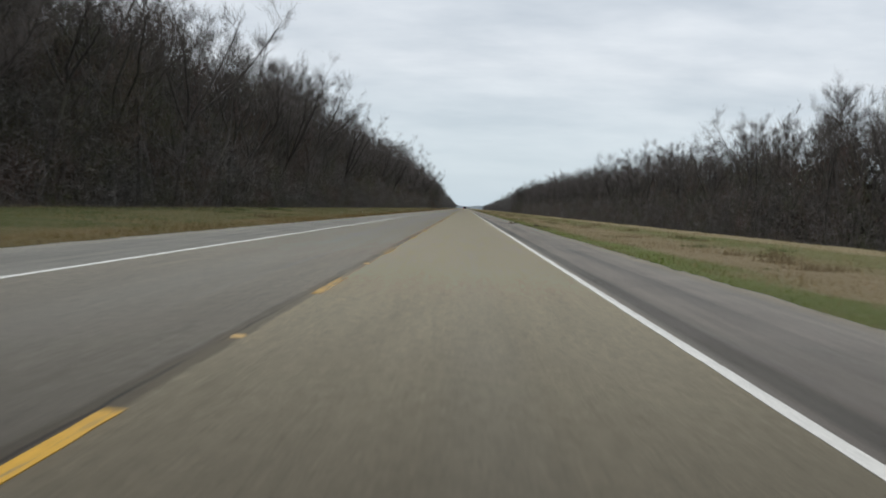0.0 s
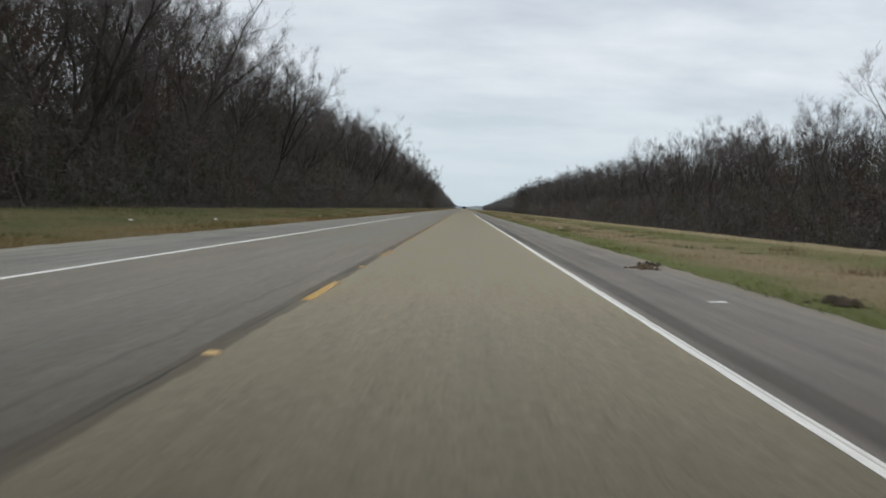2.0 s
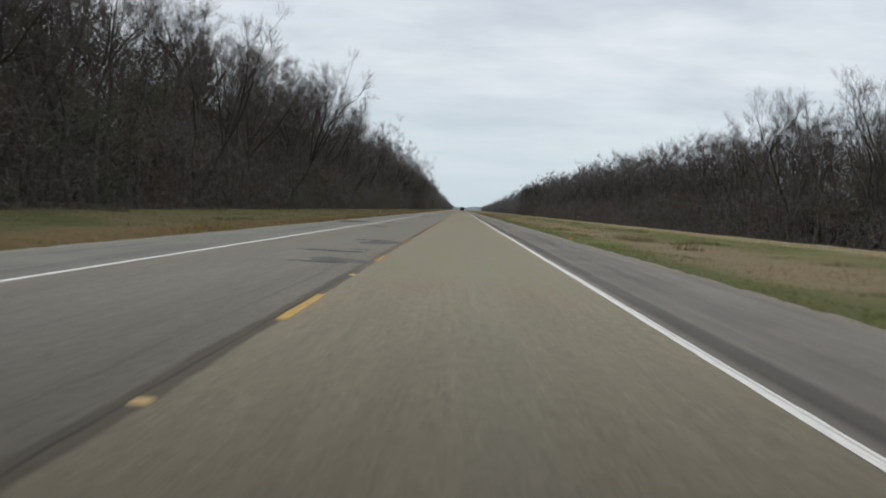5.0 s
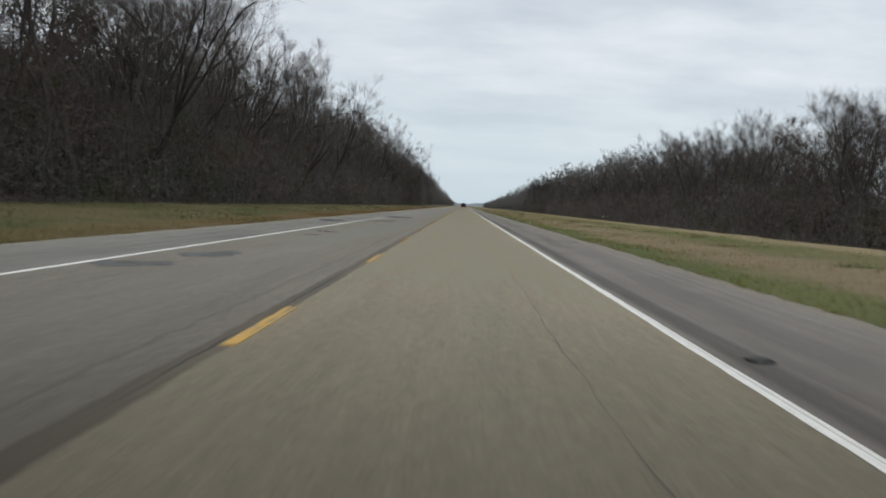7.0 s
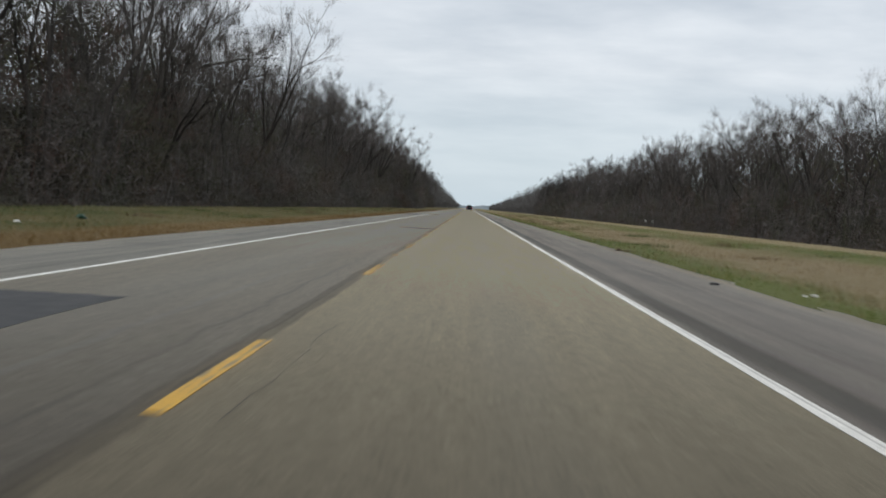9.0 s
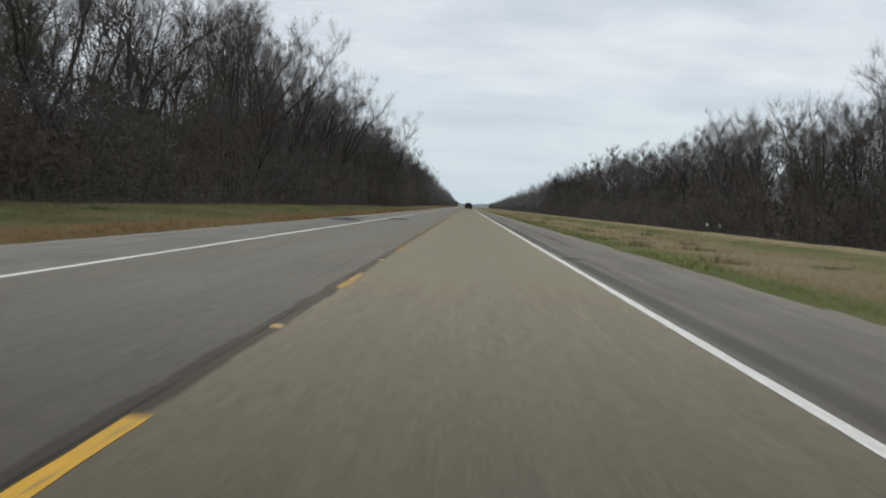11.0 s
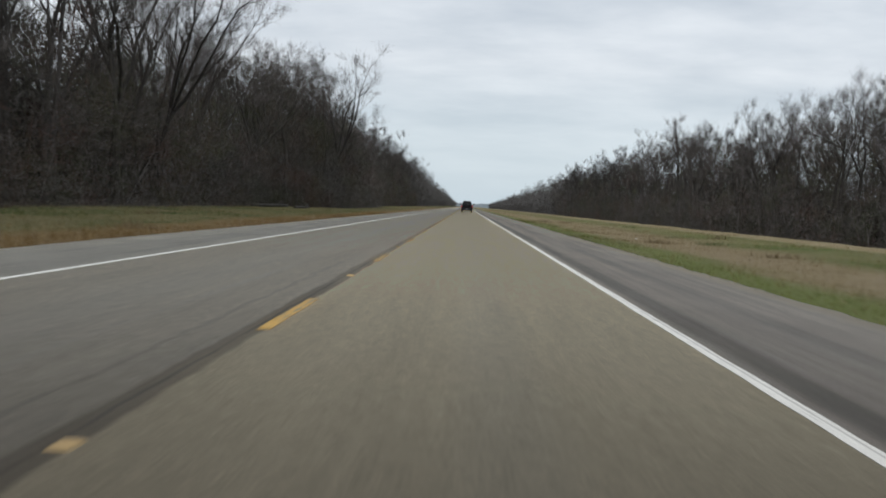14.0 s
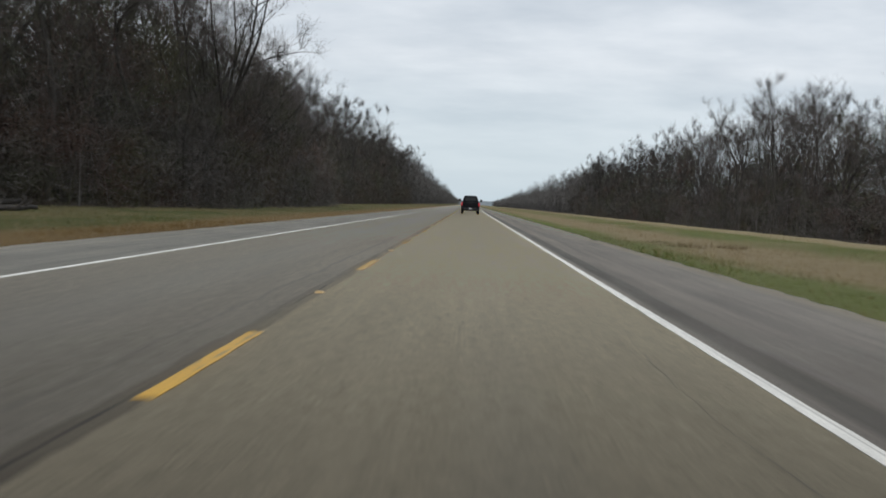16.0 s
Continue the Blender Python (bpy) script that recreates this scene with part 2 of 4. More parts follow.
def make_paint(name, colour, worn, under, paling_sheen=0.0):
    # added sheen pales the paint when seen at a low angle
    k = Mat(name, 0.7, 0.0, 0.2, paling_sheen)
    wear = k.noise(1.0, 6, 0.7, (26, 1.2, 1), 3)
    base = k.mix(1.0, colour, k.ramp(k.noise(3.0, 4), (0.3, 0.9), (0.7, 1.05)), "MULTIPLY")
    base = k.mix(1.0, base, k.ramp(k.noise(30, 4, 0.7, (1, 0.5, 1)), (0.3, 0.72), (0.7, 1.25)), "MULTIPLY")
    if paling_sheen:
        wear = k.math("ADD", wear, k.math("MULTIPLY", k.math("SUBTRACT", k.each(), 0.5), 0.10))
    base = k.mix(k.span(wear, worn, worn + 0.12), base, under)
    # a thin gap between two passes of the paint
    split = band(k, k.math("ABSOLUTE", k.axis("X")), LANE + 0.012, LANE + 0.026, 0.006)
    zone = k.span(k.noise(0.02, 2, 0.5, (1, 1, 1), 31), 0.42, 0.5)
    base = k.mix(k.math("MULTIPLY", k.math("MULTIPLY", split, zone), 0.55), base, under)
    k.bump(k.noise(60, 3), 0.1, 0.004)
    if not paling_sheen:
        k.add_sheen(base)
    return k.color(base)


def make_wood(name, dark, light, rough=0.9):
    """Bark or twigs: grey-brown, a little different from piece to piece."""
    k = Mat(name, rough, 0.0, 0.15)
    n = k.noise(2.5, 5, 0.7, (3, 3, 0.6))
    base = k.mix(k.span(n, 0.3, 0.7), dark, light)
    base = k.mix(1.0, base, k.ramp(k.each(), (0.0, (0.82, 0.8, 0.8)), (0.5, (1.0, 0.98, 0.95)), (1.0, (1.15, 1.1, 1.12))), "MULTIPLY")
    k.bump(n, 0.5, 0.02)
    return k.color(base)


def make_brush():
    """Bare understorey: grey-brown with drifts of reddish and olive stems."""
    k = Mat("bare_brush", 0.95, 0.0, 0.15)
    r = k.island()
    stems = k.ramp(r, (0.0, (0.051, 0.049, 0.047)), (0.5, (0.078, 0.0745, 0.070)), (0.9, (0.104, 0.0995, 0.093)), (1.0, (0.14, 0.134, 0.125)))
    red = k.span(k.noise(0.16, 3, 0.6), 0.5, 0.62)
    stems = k.mix(k.math("MULTIPLY", red, 0.75), stems, (0.115, 0.066, 0.054))
    olive = k.span(k.noise(0.2, 3, 0.6, (1, 1, 1), 8), 0.5, 0.62)
    stems = k.mix(k.math("MULTIPLY", olive, 0.75), stems, (0.072, 0.082, 0.040))
    pale = k.span(k.noise(0.3, 3, 0.6, (1, 1, 1), 15), 0.55, 0.7)
    stems = k.mix(k.math("MULTIPLY", pale, 0.5), stems, (0.135, 0.12, 0.105))
    return k.color(stems)


def make_shaded_thicket():
    """The dense inside of the woods: its shade painted dark, with drifts of olive and reddish growth."""
    k = Mat("shaded_thicket", 1.0, 0.0, 0.05)
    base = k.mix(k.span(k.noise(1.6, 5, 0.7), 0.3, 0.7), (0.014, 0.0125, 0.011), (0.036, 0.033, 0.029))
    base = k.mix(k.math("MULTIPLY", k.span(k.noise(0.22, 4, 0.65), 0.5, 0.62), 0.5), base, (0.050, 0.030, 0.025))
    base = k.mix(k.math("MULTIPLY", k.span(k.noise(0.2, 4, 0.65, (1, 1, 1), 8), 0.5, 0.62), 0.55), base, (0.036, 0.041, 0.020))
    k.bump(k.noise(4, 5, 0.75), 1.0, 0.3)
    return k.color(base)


def make_plain(name, colour, rough=0.6, metal=0.0, vary=0.12, scale=8.0, sheen_gain=0.0):
    k = Mat(name, rough, metal)
    n = k.noise(scale, 4, 0.6)
    return k.color(k.mix(1.0, colour, k.ramp(n, (0.3, 1 - vary), (0.7, 1 + vary)), "MULTIPLY"), sheen_gain)


def make_patch():
    k = Mat("patched_asphalt", 0.9, 0.0, 0.15)
    n = k.noise(3, 5, 0.65)
    fine = k.noise(60, 3, 0.7)
    base = k.mix(k.span(n, 0.3, 0.7), (0.044, 0.0445, 0.046), (0.068, 0.0675, 0.068))
    base = k.mix(1.0, base, k.ramp(fine, (0.3, 0.8), (0.7, 1.2)), "MULTIPLY")
    k.bump(fine, 0.15, 0.006)
    return k.color(base, 4.0)


LANES, SHOULDER, TURF, BLADES = make_lanes(), make_shoulder(), make_ground(), make_grass()
HAZE = make_plain("hazy_distance", (0.24, 0.28, 0.31), 1.0, 0, 0.15, 0.05)
WHITE = make_paint("white_road_paint", (0.74, 0.725, 0.68), 0.62, (0.2, 0.195, 0.18))
YELLOW = make_paint("yellow_road_paint", (0.66, 0.37, 0.03), 0.535, (0.17, 0.15, 0.11), 0.9)
PATCH = make_patch()
BARK = make_wood("grey_bark", (0.030, 0.0285, 0.026), (0.088, 0.083, 0.077))
DARK_BARK = make_wood("dark_bark", (0.018, 0.0165, 0.015), (0.050, 0.046, 0.042))
TWIGS = make_wood("bare_twigs", (0.082, 0.076, 0.072), (0.138, 0.129, 0.124))
BRUSH = make_brush()
HAZED_BRUSH = make_plain("hazed_edge_shrubs", (0.165, 0.153, 0.145), 1.0, 0, 0.3, 0.4)
# paler than the near brush: distance haze is put into this colour
HAZED_WOODS = make_plain("hazed_receding_woods", (0.104, 0.099, 0.095), 1.0, 0, 0.5, 0.6)
SHADED_THICKET = make_shaded_thicket()

# ---------------------------------------------------------------- helpers for shapes


def mesh_of(name, verts, faces, material, smooth=False):
    me = bpy.data.meshes.new(name)
    me.from_pydata(verts, [], faces)
    me.materials.append(material)
    if smooth:
        me.polygons.foreach_set("use_smooth", [True] * len(me.polygons))
    me.update()
    return me


def blades_mesh(name, tri, material):
    """A mesh of loose triangles from an array (n, 3, 3)."""
    n = len(tri)
    me = bpy.data.meshes.new(name)
    me.vertices.add(3 * n)
    me.vertices.foreach_set("co", tri.astype(np.float32).ravel())
    me.loops.add(3 * n)
    me.loops.foreach_set("vertex_index", np.arange(3 * n, dtype=np.int32))
    me.polygons.add(n)
    me.polygons.foreach_set("loop_start", np.arange(0, 3 * n, 3, dtype=np.int32))
    me.materials.append(material)
    me.update(calc_edges=True)
    me.validate()
    return me


def part(name, bm, material, parent, label=""):
    me = bpy.data.meshes.new(name)
    bm.to_mesh(me)
    bm.free()
    me.materials.append(material)
    ob = new(name, me)
    ob.parent = parent
    if label:
        tagged(ob, label)
    return ob


def slivers(base, way, length, width, rng):
    """Thin tapering stems as triangles: base (n,3), unit way (n,3), length (n), width (n)."""
    side = np.cross(way, rng.normal(size=way.shape))
    side /= np.linalg.norm(side, axis=1, keepdims=True) + 1e-9
    half = side * (width / 2)[:, None]
    return np.stack([base - half, base + half, base + way * length[:, None]], axis=1)


def units(v):
    return v / (np.linalg.norm(v, axis=-1, keepdims=True) + 1e-9)


# ---------------------------------------------------------------- ground, road and its markings
NEAR, FAR = -60.0, 3000.0

# height of the land across the road
PROFILE = [(-2200, 0.4), (-300, 0.2), (-60, 0.15), (-30, 0.1), (-20, 0.06), (-14, 0.02), (-9, 0.0), (-6.6, 0.01), (-6.2, -0.02), (-5.9, -0.12),
           (5.9, -0.12), (6.35, -0.02), (6.9, 0.0), (9, -0.10), (12, -0.14), (15, -0.06), (18, 0.02), (20.5, 0.08), (22.5, 0.05), (24, -0.6),
           (27, -1.5), (32, -1.6), (38, -1.5), (44, -1.35), (60, -1.3), (300, -0.6), (2200, 0.4)]


def build_ground():
    rng = random.Random(5)
    ys = [-900.0, -300.0, NEAR]
    while ys[-1] < 800:
        ys.append(ys[-1] + 4.0)
    while ys[-1] < 4200:
        ys.append(ys[-1] * 1.12)
    verts, faces = [], []
    for y in ys:
        for x, z in PROFILE:
            soft = 0.0 if abs(x) < 6.3 else 0.035 if abs(x) < 24 else 0.12
            edge = rng.uniform(-0.12, 0.12) if 6.0 < abs(x) < 25 else 0
            verts.append((x + edge, y, z + rng.uniform(-soft, soft)))
    w = len(PROFILE)
    for j in range(len(ys) - 1):
        for i in range(w - 1):
            a = j * w + i
            faces.append((a, a + 1, a + 1 + w, a + w))
    tagged(new("ground", mesh_of("ground", verts, faces, TURF, True)), "flat winter verge of green and tan grass with leaf litter under the woods", "ground", kind="structure")


def strip(x0, x1, y0, y1, z, step, wobble, seed, skirt=0.1):
    """A slab along the road with slightly uneven long edges."""
    rng = random.Random(seed)
    n = max(2, int((y1 - y0) / step))
    verts, faces = [], []
    for j in range(n + 1):
        y = y0 + (y1 - y0) * j / n
        a, b = x0 + rng.uniform(-wobble, wobble), x1 + rng.uniform(-wobble, wobble)
        verts += [(a, y, z - skirt), (a, y, z), (b, y, z), (b, y, z - skirt)]
    for j in range(n):
        p = 4 * j
        for i in range(3):
            faces.append((p + i, p + i + 1, p + i + 5, p + i + 4))
    faces += [(0, 3, 2, 1), (4 * n, 4 * n + 1, 4 * n + 2, 4 * n + 3)]
    return verts, faces


build_ground()
road = tagged(new("road", mesh_of("road", *strip(-LANE - 0.066, LANE + 0.066, NEAR, FAR, 0.0, 30, 0.0, 1), LANES)),
              "straight two-lane road of worn olive-grey asphalt with a dark centre joint", "road", kind="structure")
for side, seed in ((1, 2), (-1, 3)):
    a, b = sorted((side * (LANE + 0.066), side * (6.42 if side > 0 else 6.15)))
    v, f = strip(a, b, NEAR, 900, 0.0, 0.7, 0.07, seed)
    v = [(side * (LANE + 0.066) if abs(abs(x) - LANE - 0.066) < 0.1 else x, y, z) for x, y, z in v]
    tagged(new("shoulder", mesh_of("shoulder", v, f, SHOULDER)), "grey paved shoulder with a dark worn strip and crumbling edge", "road shoulder", kind="structure")
    a, b = sorted((side * (LANE + 0.066), side * 6.25))
    tagged(new("shoulder", mesh_of("shoulder", *strip(a, b, 900, FAR, 0.0, 100, 0.0, seed), SHOULDER)), "grey paved shoulder running on to the horizon", "road shoulder", kind="structure")

# painted edge lines; the far one is broken where the surface was patched
for x, w, spans in ((LANE, 0.118, [(NEAR, FAR)]), (-LANE, 0.118, [(NEAR, 309.5), (310.3, 311.0), (312.7, 328.0), (335.5, FAR)])):
    for y0, y1 in spans:
        v, f = strip(x - w / 2, x + w / 2, y0, min(y1, 700), 0.005, 0.6, 0.006, int(y0) + 77, 0.004)
        line = tagged(new("edge_line", mesh_of("edge_line", v, f, WHITE)), kind="structure")
        line.parent = road
        if y1 > 700:
            line = new("edge_line", mesh_of("edge_line", *strip(x - w / 2, x + w / 2, 700, y1, 0.005, 50, 0.0, 1, 0.004), WHITE))
            line.parent = road

# ---------------------------------------------------------------- the woods


def tube(points, radii, sides, verts, faces):
    """Adds a tapered limb round the points."""
    start = len(verts)
    for i, p in enumerate(points):
        d = (points[min(i + 1, len(points) - 1)] - points[max(i - 1, 0)]).normalized()
        u = d.orthogonal().normalized()
        v = d.cross(u)
        for s in range(sides):
            a = 2 * math.pi * s / sides
            verts.append(tuple(p + (u * math.cos(a) + v * math.sin(a)) * radii[i]))
    for i in range(len(points) - 1):
        for s in range(sides):
            a, b = start + i * sides + s, start + i * sides + (s + 1) % sides
            faces.append((a, b, b + sides, a + sides))


def limb(rng, base, way, length, bend, steps, up):
    pts, p, d = [base.copy()], base.copy(), way.normalized()
    for _ in range(steps):
        d = (d + Vector((rng.gauss(0, bend), rng.gauss(0, bend), rng.gauss(0, bend) + up))).normalized()
        p = p + d * (length / steps)
        pts.append(p.copy())
    return pts


def along(points, f):
    """The place and the direction at a share f of the way along a limb."""
    g = min(max(f, 0.0), 0.999) * (len(points) - 1)
    i = int(g)
    return points[i].lerp(points[i + 1], g - i), (points[i + 1] - points[i]).normalized()


def build_tree(seed, height, lean=0.0, spread=1.0, low=0.42, twigs=2300, girth=0.2, plain=0, arch=0.0, bark=BARK):
    """A bare hardwood: trunk, forked limbs, branches and branchlets in one mesh, the fine crown in another."""
    rng, nr = random.Random(seed), np.random.default_rng(seed)
    verts, faces, tips, ways = [], [], [], []

    def branch(p, way, length, thick, children):
        b = limb(rng, p, way, length, 0.2, 3, 0.07)
        tube(b, [thick * (1 - j / 3.6) for j in range(4)], 3, verts, faces)
        for j in range(children):
            q, d = along(b, rng.uniform(0.3, 1.0))
            a = rng.uniform(0, 2 * math.pi)
            c = limb(rng, q, d + Vector((math.cos(a), math.sin(a), rng.uniform(0.0, 0.5))) * rng.uniform(0.4, 0.9), length * rng.uniform(0.3, 0.55), 0.25, 2, 0.05)
            tube([c[0], c[2]], [thick * 0.45, thick * 0.1], 3, verts, faces)
            for k in (1, 2):
                tips.append(c[k])
                ways.append((c[k] - c[k - 1]).normalized())

    fork = height * rng.uniform(low, low + 0.14)
    trunk = limb(rng, Vector((0, 0, -0.3)), Vector((lean, rng.uniform(-0.08, 0.08), 1)), fork + 0.3, 0.075 + 0.09 * abs(lean), 6, 0.02 - arch)
    tube(trunk, [girth * (1.3 - 0.55 * i / 6) for i in range(7)], 4 if plain else 7, verts, faces)
    heads = rng.randint(2, 4)
    turn = rng.uniform(0, 6.28)
    for h in range(heads):
        a = turn + 2 * math.pi * (h + rng.random() * 0.6) / heads
        tilt = rng.uniform(0.25, 0.6) * spread
        d = Vector((math.cos(a) * tilt + lean, math.sin(a) * tilt, 1))
        start = trunk[-1] if h else trunk[-1].lerp(trunk[-2], 0.3)
        main = limb(rng, start, d, (height - fork) * rng.uniform(0.75, 1.0), 0.15, 7, 0.09 - arch)
        tube(main, [girth * 0.66 * (1 - i / 7.8) for i in range(8)], 3 if plain else 5, verts, faces)
        many = 8 - 4 * plain
        for k in range(many):
            f = 0.22 + 0.78 * (k + rng.random()) / many
            p, d = along(main, f)
            a = rng.uniform(0, 2 * math.pi)
            d = d * 0.9 + Vector((math.cos(a), math.sin(a), rng.uniform(-0.1, 0.4))) * rng.uniform(0.5, 1.0) * spread
            branch(p, d, height * (0.2 - 0.1 * f) * rng.uniform(0.7, 1.3), girth * (0.28 - 0.14 * f), 3 - plain)
    # side boughs on the trunk
    for _ in range(rng.randint(4, 7)):
        p, d = along(trunk, rng.uniform(0.3, 0.95))
        a = rng.uniform(0, 2 * math.pi)
        branch(p, Vector((math.cos(a), math.sin(a), rng.uniform(0.2, 0.8))), height * rng.uniform(0.1, 0.2), girth * 0.26, 2 - plain)
    squash = height / max(v[2] for v in verts)
    verts = [(x * squash, y * squash, z * squash) for x, y, z in verts]
    wood = mesh_of("trunk", verts, faces, bark, True)
    tips, ways = np.array([tuple(t * squash) for t in tips]), np.array([tuple(w) for w in ways])
    pick = nr.integers(0, len(tips), twigs)
    base = tips[pick] + nr.normal(0, 0.14, (twigs, 3))
    way = units(ways[pick] * 0.9 + nr.normal(0, 0.38, (twigs, 3)) + np.array([0, 0, 0.4]))
    # the later half of the twigs spring from the earlier
    length = nr.uniform(0.5, 1.45, twigs)
    half = twigs // 2
    base[half:] = base[: twigs - half] + way[: twigs - half] * (length[: twigs - half] * nr.uniform(0.3, 0.9, twigs - half))[:, None]
    way[half:] = units(way[: twigs - half] + nr.normal(0, 0.5, (twigs - half, 3)))
    length[half:] *= 0.75
    fine = blades_mesh("crown", slivers(base, way, length, nr.uniform(0.012, 0.026, twigs) * (1.75 if plain else 1), nr), TWIGS)
    tree = new("tree")
    for name, me in (("trunk", wood), ("crown", fine)):
        ob = new(name, me)
        ob.parent = tree
    return tree


LABELS = ["bare grey-brown hardwood with a forked trunk at the wood's edge",
          "tall bare hardwood with upswept grey twigs",
          "bare leaning hardwood with a broad twiggy crown",
          "slim bare hardwood with sparse upper limbs"]
KINDS = [build_tree(11, 19.5), build_tree(12, 18.0, 0.05, 1.2, 0.36), build_tree(13, 20.5, -0.04, 0.9, 0.46), build_tree(14, 16.5, 0.1, 1.25, 0.3),
         build_tree(15, 21.0, 0.0, 0.75, 0.5, 2300, 0.15), build_tree(16, 17.5, -0.08, 1.3, 0.34), build_tree(17, 20.0, 0.22, 1.1, 0.4, 2900, 0.2), build_tree(18, 18.5, 0.03, 1.0, 0.4),
         build_tree(19, 20.0, 0.12, 1.1, 0.28, 2700, 0.17), build_tree(20, 19.0, -0.1, 1.15, 0.48, 2700, 0.18)]
TAGS = [0, 1, 1, 2, 3, 2, 2, 0, 1, 0]
PLAIN = [build_tree(21, 20.0, 0.0, 1.0, 0.4, 1100, 0.16, 1), build_tree(22, 18.5, 0.06, 1.2, 0.35, 1100, 0.15, 1), build_tree(23, 21.0, -0.05, 0.85, 0.45, 1100, 0.16, 1)]


# how high the tree tops stand over the road, along each side
TOPS = {-1: ((98, 19), (130, 20.5), (152, 21.8), (165, 20), (200, 20.8), (215, 18), (231, 18.7), (256, 21.5), (271, 18.6), (306, 21.4), (336, 20.7), (360, 22.3),
             (392, 23), (426, 23.3), (454, 21.5), (467, 17.5), (507, 22.3), (571, 23.5), (621, 20), (640, 19.5), (660, 21.5), (690, 18.5), (712, 15.5), (735, 15.5), (760, 21)),
        1: ((131, 19.9), (150, 21.3), (164, 19.4), (212, 19.9), (236, 17.6), (249, 17.8), (285, 21.6), (313, 20.2), (349, 20.4), (384, 18.6), (421, 19.2), (480, 20),
            (510, 20.4), (553, 21), (617, 21.5), (635, 21.5), (664, 20.3), (704, 21), (731, 19), (742, 18.8), (764, 22.2), (789, 22.5))}


def tops(side, y):
    return np.interp(y, [q[0] for q in TOPS[side]], [q[1] for q in TOPS[side]])


def edge(side, y):
    """How far the edge of the woods shifts; round 700 m the trees on one side come nearer to the road."""
    return np.interp(y, [635, 665, 725, 755], [0.0, -4.5, -4.5, 0.0]) if side < 0 else 0.0 * y


def spots(x0, x1, y0, y1, gap, side, seed):
    """Places of trees scattered along one side of the road: x, y, base and height."""
    rng = random.Random(seed)
    y, made = y0, []
    while y < y1:
        z = 0.05 if side < 0 else -1.35
        at = y + rng.uniform(-1.5, 1.5)
        x = rng.uniform(x0, x1) + float(edge(side, at))
        made.append((side * x, at, z, (float(tops(side, at)) - z) * rng.uniform(0.78, 1.07), rng.gauss(0, 4), rng.gauss(0, 4), rng.uniform(0, 360)))
        y += gap * rng.uniform(0.55, 1.45)
    return made


def stand(spot, tall):
    x, y, z, height, tip, lean, turn = spot
    s = height / tall
    return pose(x, y, z, tip, lean, 0) @ pose(0, 0, 0, 0, 0, turn) @ Matrix.Diagonal((0.5 + 0.5 * s, 0.5 + 0.5 * s, s, 1))


def tallness(tree):
    return max(v.co.z for ob in tree.children for v in ob.data.vertices)


def plant(where, group, seed):
    rng = random.Random(seed)
    tall = [tallness(t) for t in KINDS]
    for spot in where:
        k = rng.randrange(len(KINDS))
        tagged(copy_thing(KINDS[k], stand(spot, tall[k])), LABELS[TAGS[k]], "tree", group)


def joined_woods(name, label, where, seed):
    """The rows behind, too crowded to tell apart, in one mesh."""
    rng = random.Random(seed)
    stock = []
    for tree in PLAIN:
        soup = []
        for ob in tree.children:
            me = ob.data
            me.calc_loop_triangles()
            co = np.empty(3 * len(me.vertices), dtype=np.float32)
            me.vertices.foreach_get("co", co)
            ix = np.empty(3 * len(me.loop_triangles), dtype=np.int32)
            me.loop_triangles.foreach_get("vertices", ix)
            soup.append(co.reshape(-1, 3)[ix].reshape(-1, 3, 3))
        stock.append((np.concatenate(soup), tallness(tree)))
    made = []
    for spot in where:
        tri, tall = rng.choice(stock)
        a = np.array(stand(spot, tall))
        made.append(tri @ a[:3, :3].T + a[:3, 3])
    tagged(new(name, blades_mesh(name, np.concatenate(made), BARK)), label, "woods", kind="stuff")


plant(spots(21.0, 25.5, 30, 770, 4.3, -1, 31), "bare trees along the road", 31)
plant(spots(46.5, 52.0, 100, 850, 5.0, 1, 32), "bare trees beyond the swale", 32)
joined_woods("back_woods", "crowded bare trees deeper in the woods", spots(25.5, 34.0, 28, 790, 5.2, -1, 33), 33)
joined_woods("back_woods", "crowded bare trees deeper beyond the swale", spots(53.0, 62.0, 100, 870, 5.6, 1, 34), 34)
joined_woods("back_woods", "bare trees crowding further along the road", spots(20.8, 26.0, 772, 1010, 3.6, -1, 35), 35)
joined_woods("back_woods", "bare trees crowding further beyond the swale", spots(46.5, 53.0, 852, 1060, 4.4, 1, 36), 36)
# leaning giants over the verge, and slim trees that stand out above the far woods
LEANERS = [build_tree(41, 14.0, 0.7, 0.9, 0.45, 2400, 0.15, 0, 0.0, DARK_BARK), build_tree(42, 16.5, 0.95, 0.9, 0.45, 2600, 0.17, 0, 0.0, DARK_BARK),
           build_tree(43, 19.0, 0.4, 1.0, 0.32, 2800, 0.19, 0, 0.0, DARK_BARK), build_tree(44, 10.5, 0.75, 0.8, 0.4, 1700, 0.17, 0, 0.03, DARK_BARK)]
